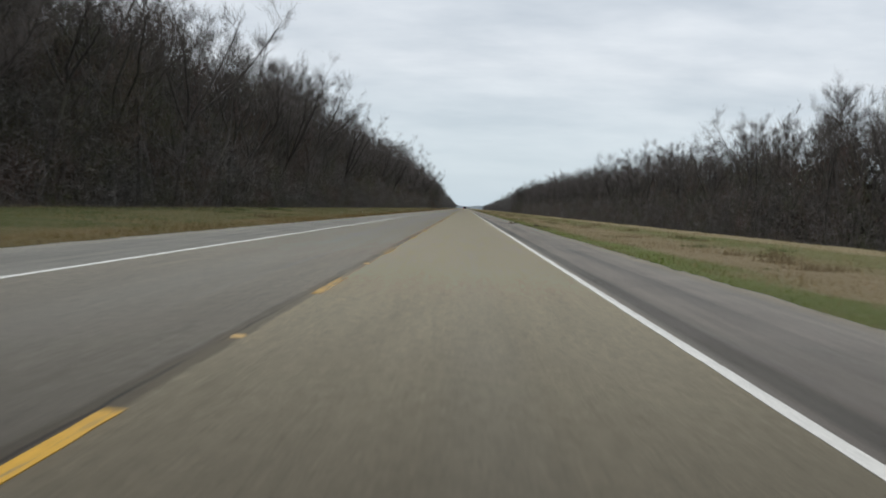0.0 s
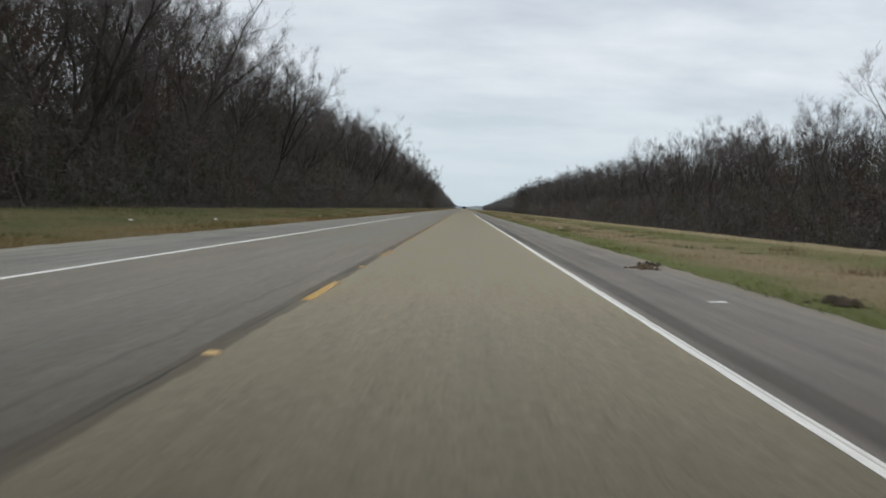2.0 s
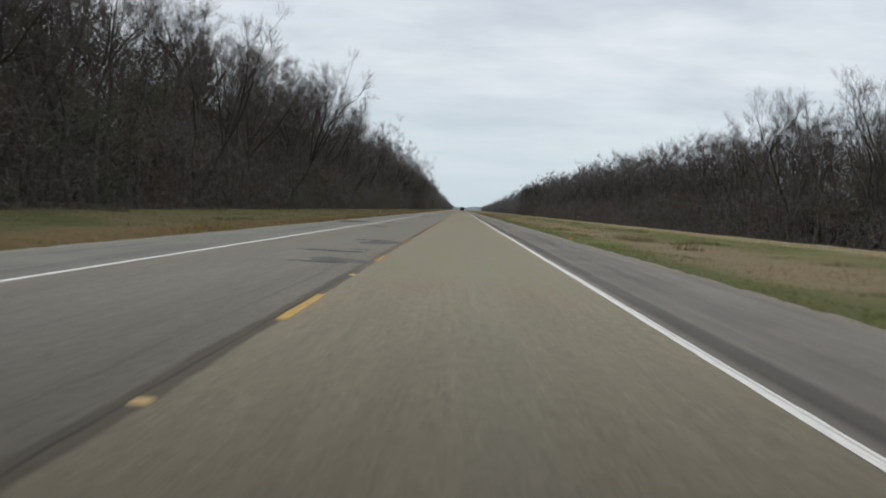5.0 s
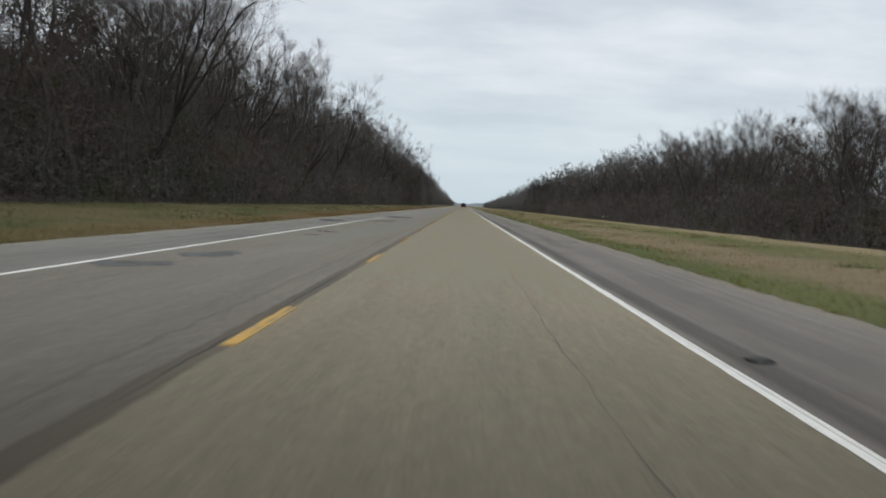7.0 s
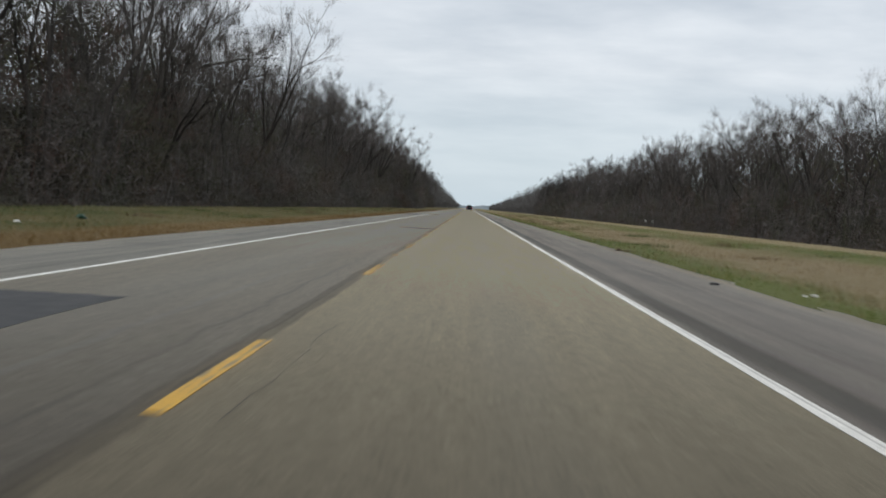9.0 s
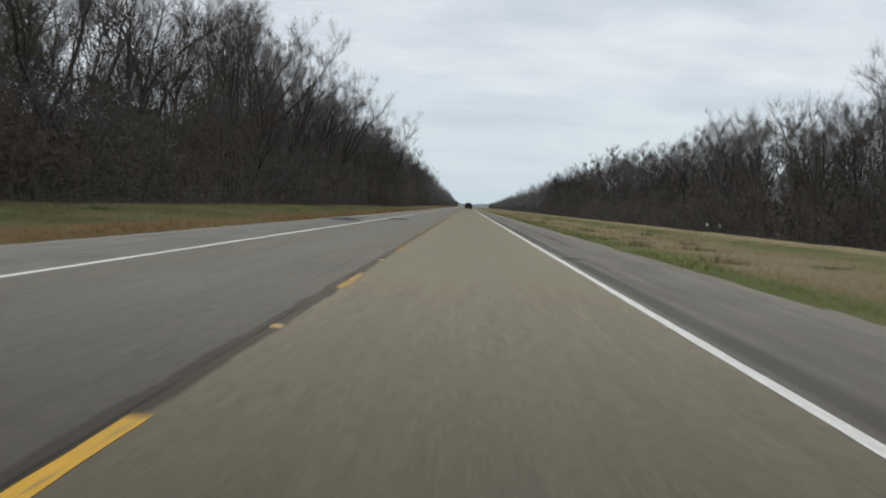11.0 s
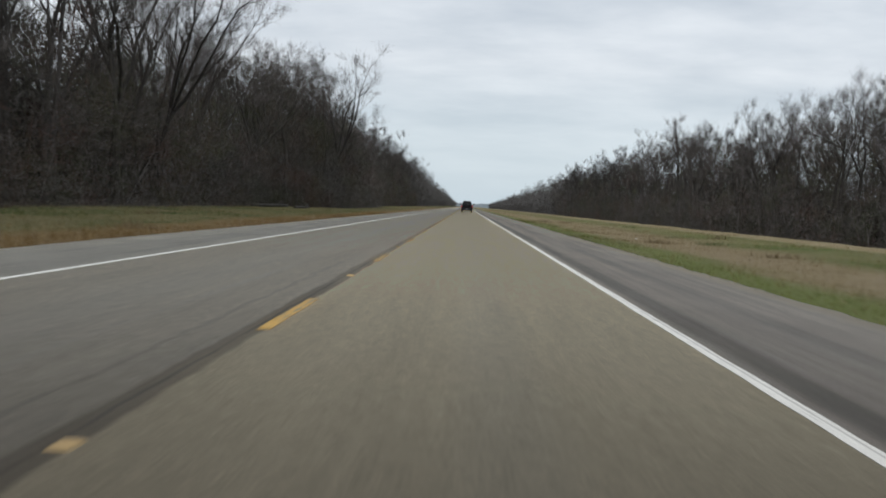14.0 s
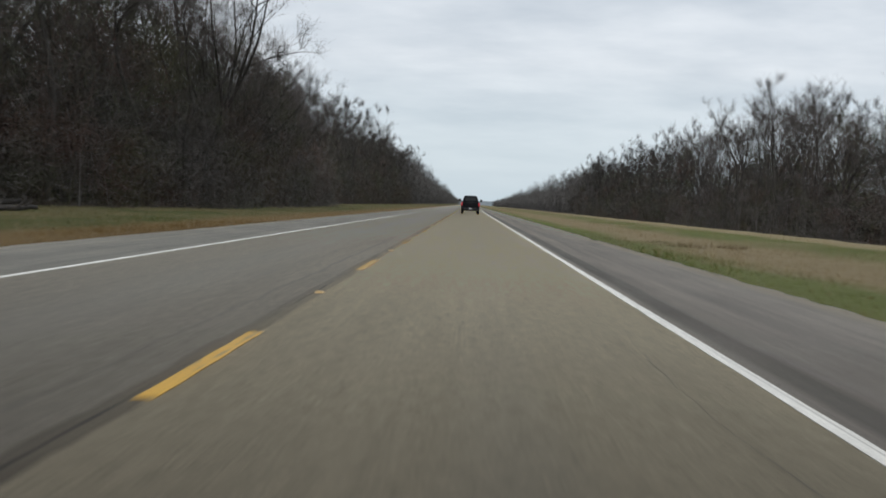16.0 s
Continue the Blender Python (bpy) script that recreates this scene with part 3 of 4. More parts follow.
for kind, x, y, turn, size in ((3, -22.0, 35, 62, 1.0), (0, -22.5, 101, 52, 1.0), (1, -22.5, 156, 62, 1.0), (2, -22.5, 128, 20, 0.95), (2, -22.5, 200, -20, 0.95), (2, -22.0, 276, 45, 0.95),
                               (2, -22.0, 331, 0, 1.08), (3, -22.0, 406, -20, 1.0), (2, -22.0, 440, 30, 1.1), (3, -22.0, 523, -40, 0.9),
                               (2, -22.5, 542, 55, 1.1), (1, -22.5, 560, 50, 1.05), (2, -23.0, 600, -10, 1.1), (2, -18.5, 673, 50, 1.15)):
    tagged(copy_thing(LEANERS[kind], pose(x, y, 0.05, 0, 0, turn) @ Matrix.Diagonal((size, size, size, 1))), "dark bare hardwood leaning out over the verge" if kind < 3 else "low dark hardwood arching out of the woods", "tree", "bare trees along the road")
for i, (x, y, tall) in enumerate(((48, 612, 1.06), (50, 642, 1.1), (50, 706, 1.08), (50, 457, 0.94))):
    tagged(copy_thing(KINDS[4 if i % 2 else 2], pose(x, y, -1.35, 0, 0, 77 * i) @ Matrix.Diagonal((tall * 0.9, tall * 0.9, tall, 1))), "tall slim bare tree standing above its neighbours", "tree", "bare trees beyond the swale")
for tree in KINDS + PLAIN + LEANERS:
    for ob in list(tree.children_recursive) + [tree]:
        bpy.data.objects.remove(ob)


def brush(name, label, side, x0, x1, z0, y0, y1, count, top, seed, width, look_of=BRUSH):
    """Understorey of bare shrubs and saplings: lumps of radiating twigs, thick below and thinning upwards."""
    r = np.random.default_rng(seed)
    lumps = int((y1 - y0) * 3.4)
    cy = r.uniform(y0, y1, lumps)
    u = r.random(lumps) ** 2.0
    cx = x0 + (x1 - x0) * u + edge(side, cy)
    cz = top * r.random(lumps) ** 1.2 * (0.55 + 0.45 * u) * (0.85 + 0.22 * np.sin(cy * 0.07 + seed) + 0.14 * np.sin(cy * 0.23))
    size = r.uniform(0.8, 2.4, lumps)
    n1 = int(count * 0.92)
    pick = r.integers(0, lumps, n1)
    out = units(r.normal(0, 1, (n1, 3)) * np.array([1, 1, 1.25]))
    q = size[pick] * r.random(n1) ** 0.5
    c = np.stack([side * cx[pick], cy[pick], z0 + cz[pick]], 1)
    base = c + out * q[:, None]
    base[:, 2] = np.maximum(base[:, 2], z0 + 0.02)
    way = units(out * 0.5 + r.normal(0, 0.7, (n1, 3)) + np.array([0, 0, 0.15]))
    twigs = slivers(base, way, r.uniform(0.35, 1.15, n1), r.uniform(0.012, 0.030, n1) * width, r)
    n2 = int(count * (0.004 if look_of is BRUSH else 0.0008))
    y = r.uniform(y0, y1, n2)
    base = np.stack([side * (x0 + (x1 - x0) * r.random(n2) + edge(side, y)), y, np.full(n2, z0)], 1)
    way = units(np.stack([r.normal(0, 0.2, n2), r.normal(0, 0.25, n2), np.ones(n2)], 1))
    stems = slivers(base, way, top * r.uniform(0.25, 0.7, n2), r.uniform(0.03, 0.08, n2) * width, r)
    # low weeds and dead stalks at the hem
    n3 = count - n1 - n2
    y = r.uniform(y0, y1, n3)
    base = np.stack([side * (x0 - 0.6 + 3.0 * r.random(n3) + edge(side, y)), y, z0 + 1.2 * r.random(n3) ** 2], 1)
    way = units(r.normal(0, 0.6, (n3, 3)) + np.array([0, 0, 0.8]))
    hem = slivers(base, way, r.uniform(0.3, 1.1, n3), r.uniform(0.012, 0.03, n3) * width, r)
    me = blades_mesh(name, np.concatenate([twigs, stems, hem]), look_of)
    return tagged(new(name, me), label, "underbrush", kind="stuff")


def core(name, label, side, x, z0, y0, y1, height, seed, look_of=SHADED_THICKET):
    """The heart of the woods: an uneven mound behind the first trees, shade or haze in its colour."""
    rng = random.Random(seed)
    verts, faces = [], []
    n = int((y1 - y0) / (0.9 if y1 < 1200 else 2.4))
    ring = [(1.6, 0), (0.9, 0.2), (0.2, 0.5), (0.5, 0.8), (1.8, 1.0), (4.5, 0.95), (7.5, 0.0)]
    for j in range(n + 1):
        y = y0 + (y1 - y0) * j / n
        h = height * (0.82 + 0.16 * math.sin(y * 0.09 + seed) + 0.1 * math.sin(y * 0.31)) + rng.uniform(-1.5, 1.5) * (1 if y1 < 1200 else 2)
        h *= float(np.interp(y, [1200, 2990], [1, 0.4]))
        for u, v in ring:
            verts.append((side * (x + u + float(edge(side, y)) + rng.uniform(-0.7, 0.7)), y + rng.uniform(-0.4, 0.4), z0 + v * h + (rng.uniform(-0.7, 0.7) if v else 0)))
    w = len(ring)
    for j in range(n):
        for i in range(w - 1):
            a = j * w + i
            faces.append((a, a + 1, a + 1 + w, a + w))
    return tagged(new(name, mesh_of(name, verts, faces, look_of)), label, "thicket", kind="stuff")


def far_woods(name, label, side, x0, x1, z0, y0, y1, count, top, seed, even=False, wide=(0.07, 0.17), kind_of="woods", look_of=BRUSH):
    """Woods too crowded or distant to tell single trees: upright crowns of coarse twigs."""
    r = np.random.default_rng(seed)
    trees = int((y1 - y0) / 2.2)
    ty = y0 + (y1 - y0) * r.random(trees) ** (1.0 if even else 1.6)
    tx = side * (r.uniform(x0, x1, trees) + edge(side, ty))
    th = top * r.uniform(0.62, 1.1, trees) * (0.96 + 0.08 * np.sin(ty * 0.05)) * np.interp(ty, [1200, 2990], [1, 0.4])
    pick = r.integers(0, trees, count)
    z = th[pick] * r.random(count) ** 0.85
    reach = 1.0 + 2.2 * np.sin(np.clip(z / th[pick], 0, 1) * math.pi)
    a = r.uniform(0, 2 * math.pi, count)
    q = np.sqrt(r.random(count)) * reach
    base = np.stack([tx[pick] + q * np.cos(a), ty[pick] + q * np.sin(a), z0 + z * 0.92], 1)
    way = units(r.normal(0, 0.55, (count, 3)) + np.array([0, 0, 0.6]))
    tri = slivers(base, way, r.uniform(1.2, 3.0, count), r.uniform(*wide, count), r)
    return tagged(new(name, blades_mesh(name, tri, look_of)), label, kind_of, kind="stuff")


brush("underbrush", "dense bare brown and olive brush along the wood's edge", -1, 18.8, 26.5, 0.0, 30, 760, 340000, 12.5, 41, 1.15)
brush("underbrush", "dense bare brown brush at the foot of the far trees", 1, 43.0, 53.0, -1.4, 100, 840, 200000, 12.5, 42, 1.7)
brush("underbrush", "bare brush further along the road", -1, 18.8, 26.5, 0.0, 755, 1010, 40000, 13.0, 75, 2.6)
brush("underbrush", "bare brush further beyond the swale", 1, 43.0, 53.0, -1.4, 835, 1060, 32000, 13.0, 76, 2.8)
# pale front layer added to put haze into woods seen lengthwise
brush("edge_shrubs", "sparse shrubs in front of the woods, paled to stand in for haze", -1, 18.3, 20.2, 0.0, 30, 760, 45000, 9.0, 71, 1.0, HAZED_BRUSH)
brush("edge_shrubs", "sparse shrubs at the foot of the far trees, paled to stand in for haze", 1, 42.6, 46.0, -1.4, 100, 840, 40000, 12.0, 72, 1.6, HAZED_BRUSH)
core("thicket", "tangled thicket inside the woods, coloured dark for the shade there", -1, 27.5, 0.0, 20, 1010, 7.0, 43)
core("thicket", "tangled thicket behind the far trees, coloured dark for the shade there", 1, 53.5, -1.4, 90, 1060, 7.5, 44)
far_woods("saplings", "tall thin saplings crowding between the trees", -1, 23, 34, 0, 26, 770, 150000, 17.0, 47, True, (0.03, 0.07), "saplings")
far_woods("saplings", "tall thin saplings where the woods come nearer", -1, 21, 26, 0, 628, 705, 22000, 16.5, 57, True, (0.018, 0.045), "saplings")
far_woods("saplings", "tall thin saplings in the dense first woods", -1, 22, 28, 0, 26, 215, 40000, 18.0, 58, True, (0.018, 0.045), "saplings")
far_woods("saplings", "tall thin saplings crowding between the far trees", 1, 50, 64, -1.3, 100, 840, 120000, 18.5, 48, True, (0.035, 0.08), "saplings")
# unseen woods added behind the start to hold back sky light
far_woods("deep_woods", "unseen bare woods going on behind along the road, holding back sky light", -1, 22, 36, 0, -260, 20, 14000, 20.0, 61, True, (0.25, 0.5), "woods")
far_woods("deep_woods", "unseen bare woods going on behind beyond the swale, holding back sky light", 1, 46, 62, -1.3, -260, 98, 14000, 20.0, 62, True, (0.3, 0.6), "woods")
core("thicket", "unseen thicket in the woods behind, coloured dark for shade", -1, 25.0, 0.0, -260, 20, 9.0, 63)
core("thicket", "unseen thicket in the far woods behind, coloured dark for shade", 1, 51.5, -1.4, -260, 90, 9.0, 64)
far_woods("deep_woods", "dim grey mass of bare trees deep in the woods", -1, 27, 38, 0, 24, 770, 110000, 17.0, 51, True, (0.08, 0.19), "woods")
far_woods("deep_woods", "dim grey mass of bare trees deep beyond the swale", 1, 54, 68, -1.3, 95, 850, 90000, 18.0, 52, True, (0.10, 0.22), "woods")
# far woods, their haze painted in by a paler grey
core("thicket", "mass of the woods far along the road, greyed for haze", -1, 23.5, 0.0, 1008, 2990, 12.0, 55, HAZED_WOODS)
core("thicket", "mass of the woods far beyond the swale, greyed for haze", 1, 49.0, -0.8, 1058, 2990, 12.5, 56, HAZED_WOODS)
far_woods("far_woods", "bare grey trees crowding along the far road", -1, 22, 36, 0, 765, 1100, 45000, 18.5, 65, True, (0.06, 0.15))
far_woods("far_woods", "bare grey trees crowding beyond the far swale", 1, 47, 62, -0.8, 845, 1150, 45000, 19.0, 66, True, (0.06, 0.15))
far_woods("far_woods", "bare woods receding along the road, greyed for haze", -1, 20, 32, 0, 990, 2950, 65000, 20.5, 45, False, (0.1, 0.28), look_of=HAZED_WOODS)
far_woods("far_woods", "bare woods receding beyond the swale, greyed for haze", 1, 46, 60, -0.4, 1040, 2950, 60000, 20.5, 46, False, (0.1, 0.28), look_of=HAZED_WOODS)


def skyline():
    """A low line of hazy woods where the road ends."""
    rng = random.Random(60)
    verts, faces = [], []
    n = 220
    for i in range(n + 1):
        x = -330 + 660 * i / n
        h = 6.0 + 1.2 * math.sin(i * 0.21) + rng.uniform(-0.8, 0.8) + (1.5 if 15 < abs(x) < 110 else 0)
        verts += [(x, 3010, -1), (x + rng.uniform(-1, 1), 3014, h), (x, 3030, -1)]
    for i in range(n):
        a = 3 * i
        faces += [(a, a + 3, a + 4, a + 1), (a + 1, a + 4, a + 5, a + 2)]
    tagged(new("backdrop", mesh_of("backdrop", verts, faces, HAZE)), "hazy blue-grey woods on the horizon", "distant woods", kind="structure")


skyline()

# ---------------------------------------------------------------- verge grass


def grass(name, label, x0, x1, y0, y1, count, tall, seed, lean_to_edge, wide=(0.014, 0.036)):
    r = np.random.default_rng(seed)
    u = r.random(count)
    if lean_to_edge:
        u = u ** 1.7
    x = x0 + (x1 - x0) * u
    y = r.uniform(y0, y1, count)
    z = np.interp(x, [p[0] for p in PROFILE], [p[1] for p in PROFILE]) - 0.03
    clump = 0.6 + 0.5 * np.sin(x * 2.1 + y * 0.9) * np.sin(y * 1.7 - x) + 0.4 * np.sin(y * 0.23 + x * 0.5)
    h = tall * np.clip(clump, 0.25, 1.6) * r.uniform(0.6, 1.3, count)
    way = units(np.stack([r.normal(0, 0.35, count), r.normal(0, 0.35, count), np.ones(count)], 1))
    tri = slivers(np.stack([x, y, z], 1), way, h + 0.04, r.uniform(*wide, count), r)
    return tagged(new(name, blades_mesh(name, tri, BLADES)), label, "grass", kind="stuff")


grass("grass", "short green and tan winter grass beside the shoulder", 6.3, 22.5, -5, 640, 100000, 0.10, 51, True)
grass("grass", "rusty dead grass and green turf beside the shoulder", -6.05, -19.5, 0, 640, 70000, 0.11, 52, True)
grass("grass", "ragged hem of rusty dead grass along the pavement edge", -6.1, -7.6, 0, 640, 45000, 0.17, 53, True, (0.008, 0.02))



def stalks(label, x0, x1, y1, count, tall, seed):
    """Thin dead stalks standing over the turf."""
    r = np.random.default_rng(seed)
    x, y = r.uniform(x0, x1, count), r.uniform(0, y1, count)
    keep = np.sin(x * 0.9 + y * 0.13) + np.sin(y * 0.31 - x * 0.4) + r.normal(0, 0.9, count) > -0.5
    x, y = x[keep], y[keep]
    n = len(x)
    z = np.interp(x, [p[0] for p in PROFILE], [p[1] for p in PROFILE]) - 0.03
    way = units(np.stack([r.normal(0, 0.3, n), r.normal(0, 0.3, n), np.ones(n)], 1))
    tri = slivers(np.stack([x, y, z], 1), way, tall * r.uniform(0.5, 1.4, n), r.uniform(0.008, 0.018, n), r)
    tagged(new("dry_stalks", blades_mesh("dry_stalks", tri, STALKS)), label, "dead grass", kind="stuff")


STALKS = make_plain("dry_tan_stalks", (0.30, 0.235, 0.135), 0.9, 0, 0.3, 0.5)
stalks("thin tan dead stalks standing in the verge turf", -18.6, -6.6, 1100, 45000, 0.22, 81)
stalks("thin tan dead stalks standing in the swale", 6.9, 20.0, 1100, 70000, 0.24, 82)

# ---------------------------------------------------------------- the pickup ahead


def shaped(points, y0, y1, bevel):
    """A block from an outline in x and z, drawn out along y, with rounded edges."""
    bm = bmesh.new()
    front = [bm.verts.new((x, y0, z)) for x, z in points]
    back = [bm.verts.new((x, y1, z)) for x, z in points]
    bm.faces.new(front)
    bm.faces.new(list(reversed(back)))
    for i in range(len(points)):
        j = (i + 1) % len(points)
        bm.faces.new((front[j], front[i], back[i], back[j]))
    bmesh.ops.recalc_face_normals(bm, faces=bm.faces)
    if bevel:
        bmesh.ops.bevel(bm, geom=bm.edges[:], offset=bevel, segments=2, affect="EDGES", profile=0.6)
    return bm


def block(x0, x1, y0, y1, z0, z1, bevel=0.02):
    return shaped([(x0, z0), (x1, z0), (x1, z1), (x0, z1)], y0, y1, bevel)


def wheel_shape(radius, width, segments=28):
    bm = bmesh.new()
    prof = [(0.6, -0.5), (0.9, -0.5), (1.0, -0.36), (1.0, 0.36), (0.9, 0.5), (0.6, 0.5)]
    rings = []
    for i in range(segments):
        a = 2 * math.pi * i / segments
        rings.append([bm.verts.new((w * width, r * radius * math.cos(a), r * radius * math.sin(a))) for r, w in prof])
    for i in range(segments):
        p, q = rings[i], rings[(i + 1) % segments]
        for j in range(len(prof)):
            k = (j + 1) % len(prof)
            bm.faces.new((p[j], p[k], q[k], q[j]))
    bmesh.ops.recalc_face_normals(bm, faces=bm.faces)
    return bm


def rim_shape(radius, width):
    bm = bmesh.new()
    bmesh.ops.create_cone(bm, cap_ends=True, segments=24, radius1=radius, radius2=radius * 0.86, depth=width)
    bmesh.ops.rotate(bm, verts=bm.verts, cent=(0, 0, 0), matrix=Matrix.Rotation(radians(90), 3, "Y"))
    return bm


def build_pickup(x, y):
    paint = make_plain("black_car_paint", (0.009, 0.0095, 0.012), 0.4, 0.0, 0.1)
    paint.node_tree.nodes["Principled BSDF"].inputs["Specular IOR Level"].default_value = 0.15
    dark = make_plain("black_plastic", (0.02, 0.02, 0.021), 0.6)
    rubber = make_plain("tyre_rubber", (0.018, 0.018, 0.018), 0.85)
    steel = make_plain("dull_steel", (0.35, 0.35, 0.36), 0.35, 1.0)
    chrome = make_plain("dark_chrome", (0.06, 0.062, 0.065), 0.4, 1.0)
    plate = make_plain("plate_white", (0.6, 0.6, 0.62), 0.5)
    glass = make_plain("tinted_glass", (0.01, 0.011, 0.013), 0.06)
    k = Mat("red_lamp", 0.3)
    red = k.color((0.5, 0.015, 0.02))
    k.bsdf.inputs["Emission Color"].default_value = (1.0, 0.05, 0.07, 1)
    k.bsdf.inputs["Emission Strength"].default_value = 0.2
    truck = tagged(new("pickup_truck"), "black full-size pickup truck with lit red tail lamps on the road", "pickup truck")
    truck.matrix_basis = pose(x, y, 0)
    body = part("body", shaped([(-0.98, 0.62), (0.98, 0.62), (1.01, 0.85), (1.0, 1.12), (0.96, 1.30), (-0.96, 1.30), (-1.0, 1.12), (-1.01, 0.85)], 0.06, 5.6, 0.035), paint, truck)
    part("tailgate", block(-0.84, 0.84, 0.0, 0.08, 0.72, 1.28, 0.025), paint, truck)
    part("gate_handle", block(-0.14, 0.14, -0.02, 0.03, 1.10, 1.17, 0.01), dark, truck)
    part("cab", shaped([(-0.90, 1.28), (0.90, 1.28), (0.80, 1.62), (0.68, 1.93), (0.5, 2.0), (-0.5, 2.0), (-0.68, 1.93), (-0.80, 1.62)], 2.0, 4.2, 0.05), paint, truck)
    part("rear_window", shaped([(-0.66, 1.42), (0.66, 1.42), (0.58, 1.82), (-0.58, 1.82)], 1.975, 2.02, 0.008), glass, truck, "dark tinted rear window")
    bumper = part("bumper", block(-0.97, 0.97, -0.14, 0.1, 0.48, 0.68, 0.04), chrome, truck, "dark chrome rear bumper")
    part("number_plate", block(-0.16, 0.16, -0.155, -0.135, 0.53, 0.66, 0.004), plate, bumper, "pale number plate")
    part("hitch", block(-0.05, 0.05, -0.22, 0.1, 0.40, 0.47, 0.008), steel, truck)
    part("floor_pan", block(-0.8, 0.8, 0.4, 5.3, 0.42, 0.64, 0.03), dark, truck)
    part("axle", block(-0.8, 0.8, 1.12, 1.24, 0.34, 0.46, 0.03), steel, truck)
    for s in (-1, 1):
        part("tail_lamp", block(s * 0.92 - 0.065, s * 0.92 + 0.065, -0.012, 0.12, 0.88, 1.24, 0.02), red, truck, "lit red tail lamp")
        mirror = part("mirror", block(s * 1.17 - 0.13, s * 1.17 + 0.13, 3.55, 3.68, 1.36, 1.64, 0.03), dark, truck)
        part("mirror_arm", block(min(s * 0.9, s * 1.08), max(s * 0.9, s * 1.08), 3.58, 3.64, 1.38, 1.44, 0.01), dark, mirror)
        for wy in (1.18, 4.75):
            tyre = part("wheel", wheel_shape(0.41, 0.28), rubber, truck)
            tyre.location = (s * 0.84, wy, 0.41)
            part("rim", rim_shape(0.25, 0.2), steel, tyre)
        part("mud_flap", block(s * 0.84 - 0.14, s * 0.84 + 0.14, 0.62, 0.64, 0.18, 0.62, 0.004), rubber, truck)
    return truck


build_pickup(1.72, 718.0)

# ---------------------------------------------------------------- dashes and raised markers on the centre line
CYCLE, DASH = 12.19, 3.2
UNEVEN = {-1: 0.9, 2: 0.75, 22: 0.35}


def build_dashes():
    shapes = []
    for s in range(4):
        v, f = strip(-0.055, 0.055, 0, DASH, 0.006, 0.25, 0.005, 90 + s, 0.005)
        shapes.append(mesh_of("lane_dash", v, f, YELLOW))
    for i in range(-3, 70):
        d = new("lane_dash", shapes[i % 4])
        d.parent, d.location = road, (0, i * CYCLE + UNEVEN.get(i, 0.0), 0)
    v, f = [], []
    for i in range(70, 170):
        a, b = strip(-0.05, 0.05, i * CYCLE, i * CYCLE + DASH, 0.006, 3, 0, 1, 0.005)
        f += [tuple(q + len(v) for q in face) for face in b]
        v += a
    tagged(new("lane_dash", mesh_of("lane_dash", v, f, YELLOW)), kind="stuff").parent = road


def build_markers():
    rng = random.Random(8)
    amber = make_plain("amber_marker", (0.5, 0.34, 0.14), 0.45, 0, 0.2)
    pale = make_plain("pale_marker", (0.55, 0.52, 0.42), 0.45, 0, 0.2)
    shapes = []
    for m in (amber, pale):
        bm = bmesh.new()
        low = [bm.verts.new((x, y, 0.0)) for x, y in ((-0.055, -0.055), (0.055, -0.055), (0.055, 0.055), (-0.055, 0.055))]
        top = [bm.verts.new((x, y, 0.02)) for x, y in ((-0.045, -0.02), (0.045, -0.02), (0.045, 0.02), (-0.045, 0.02))]
        bm.faces.new(top)
        for i in range(4):
            bm.faces.new((low[i], low[(i + 1) % 4], top[(i + 1) % 4], top[i]))
        me = bpy.data.meshes.new("road_marker")
        bm.to_mesh(me)
        bm.free()
        me.materials.append(m)
        shapes.append(me)
    missing = {17, 18, 19, 21, 22, 24, 27, 35, 38, 39}
    for i in range(-2, 66):
        if i in missing:
            continue
        worn = rng.random() >= 0.9 and i not in (8, 36)
        ob = new("road_marker", shapes[1 if worn else 0])
        ob.location = (-0.02, i * CYCLE + 7.45 + (0.85 if i == 2 else rng.uniform(-0.1, 0.1)), 0.0)
        label = "small road marker worn pale between the yellow dashes" if worn else "small worn amber road marker set between the yellow dashes"
        tagged(ob, label, "road marker", "raised markers on the centre line")


build_dashes()
build_markers()

# ---------------------------------------------------------------- patches and cracks in the surface


def make_worn(name, dark, light, sheen_gain, lo, hi):
    """A thin worn skin of other asphalt through which the old surface shows."""
    k = Mat(name, 0.9, 0.0, 0.1)
    m = k.color(k.mix(k.span(k.noise(2.0, 5, 0.65), 0.3, 0.7), dark, light), sheen_gain)
    k.fade(k.span(k.noise(2.6, 6, 0.72, (0.7, 1, 1), 5), lo, hi))
    return m


FAINT = make_worn("faint_patch", (0.060, 0.0595, 0.058), (0.088, 0.088, 0.085), 8.0, 0.36, 0.56)
STREAK = make_worn("dark_streak", (0.036, 0.036, 0.036), (0.056, 0.055, 0.053), 5.0, 0.30, 0.46)
TAR = make_plain("crack_tar", (0.05, 0.046, 0.041), 0.8, 0, 0.3, 8.0, 4.0)


def slab(outline, z):
    bm = bmesh.new()
    top = [bm.verts.new((x, y, z)) for x, y in outline]
    low = [bm.verts.new((x, y, 0.0005)) for x, y in outline]
    bm.faces.new(top)
    for i in range(len(outline)):
        j = (i + 1) % len(outline)
        bm.faces.new((low[i], low[j], top[j], top[i]))
    bmesh.ops.recalc_face_normals(bm, faces=bm.faces)
    return bm


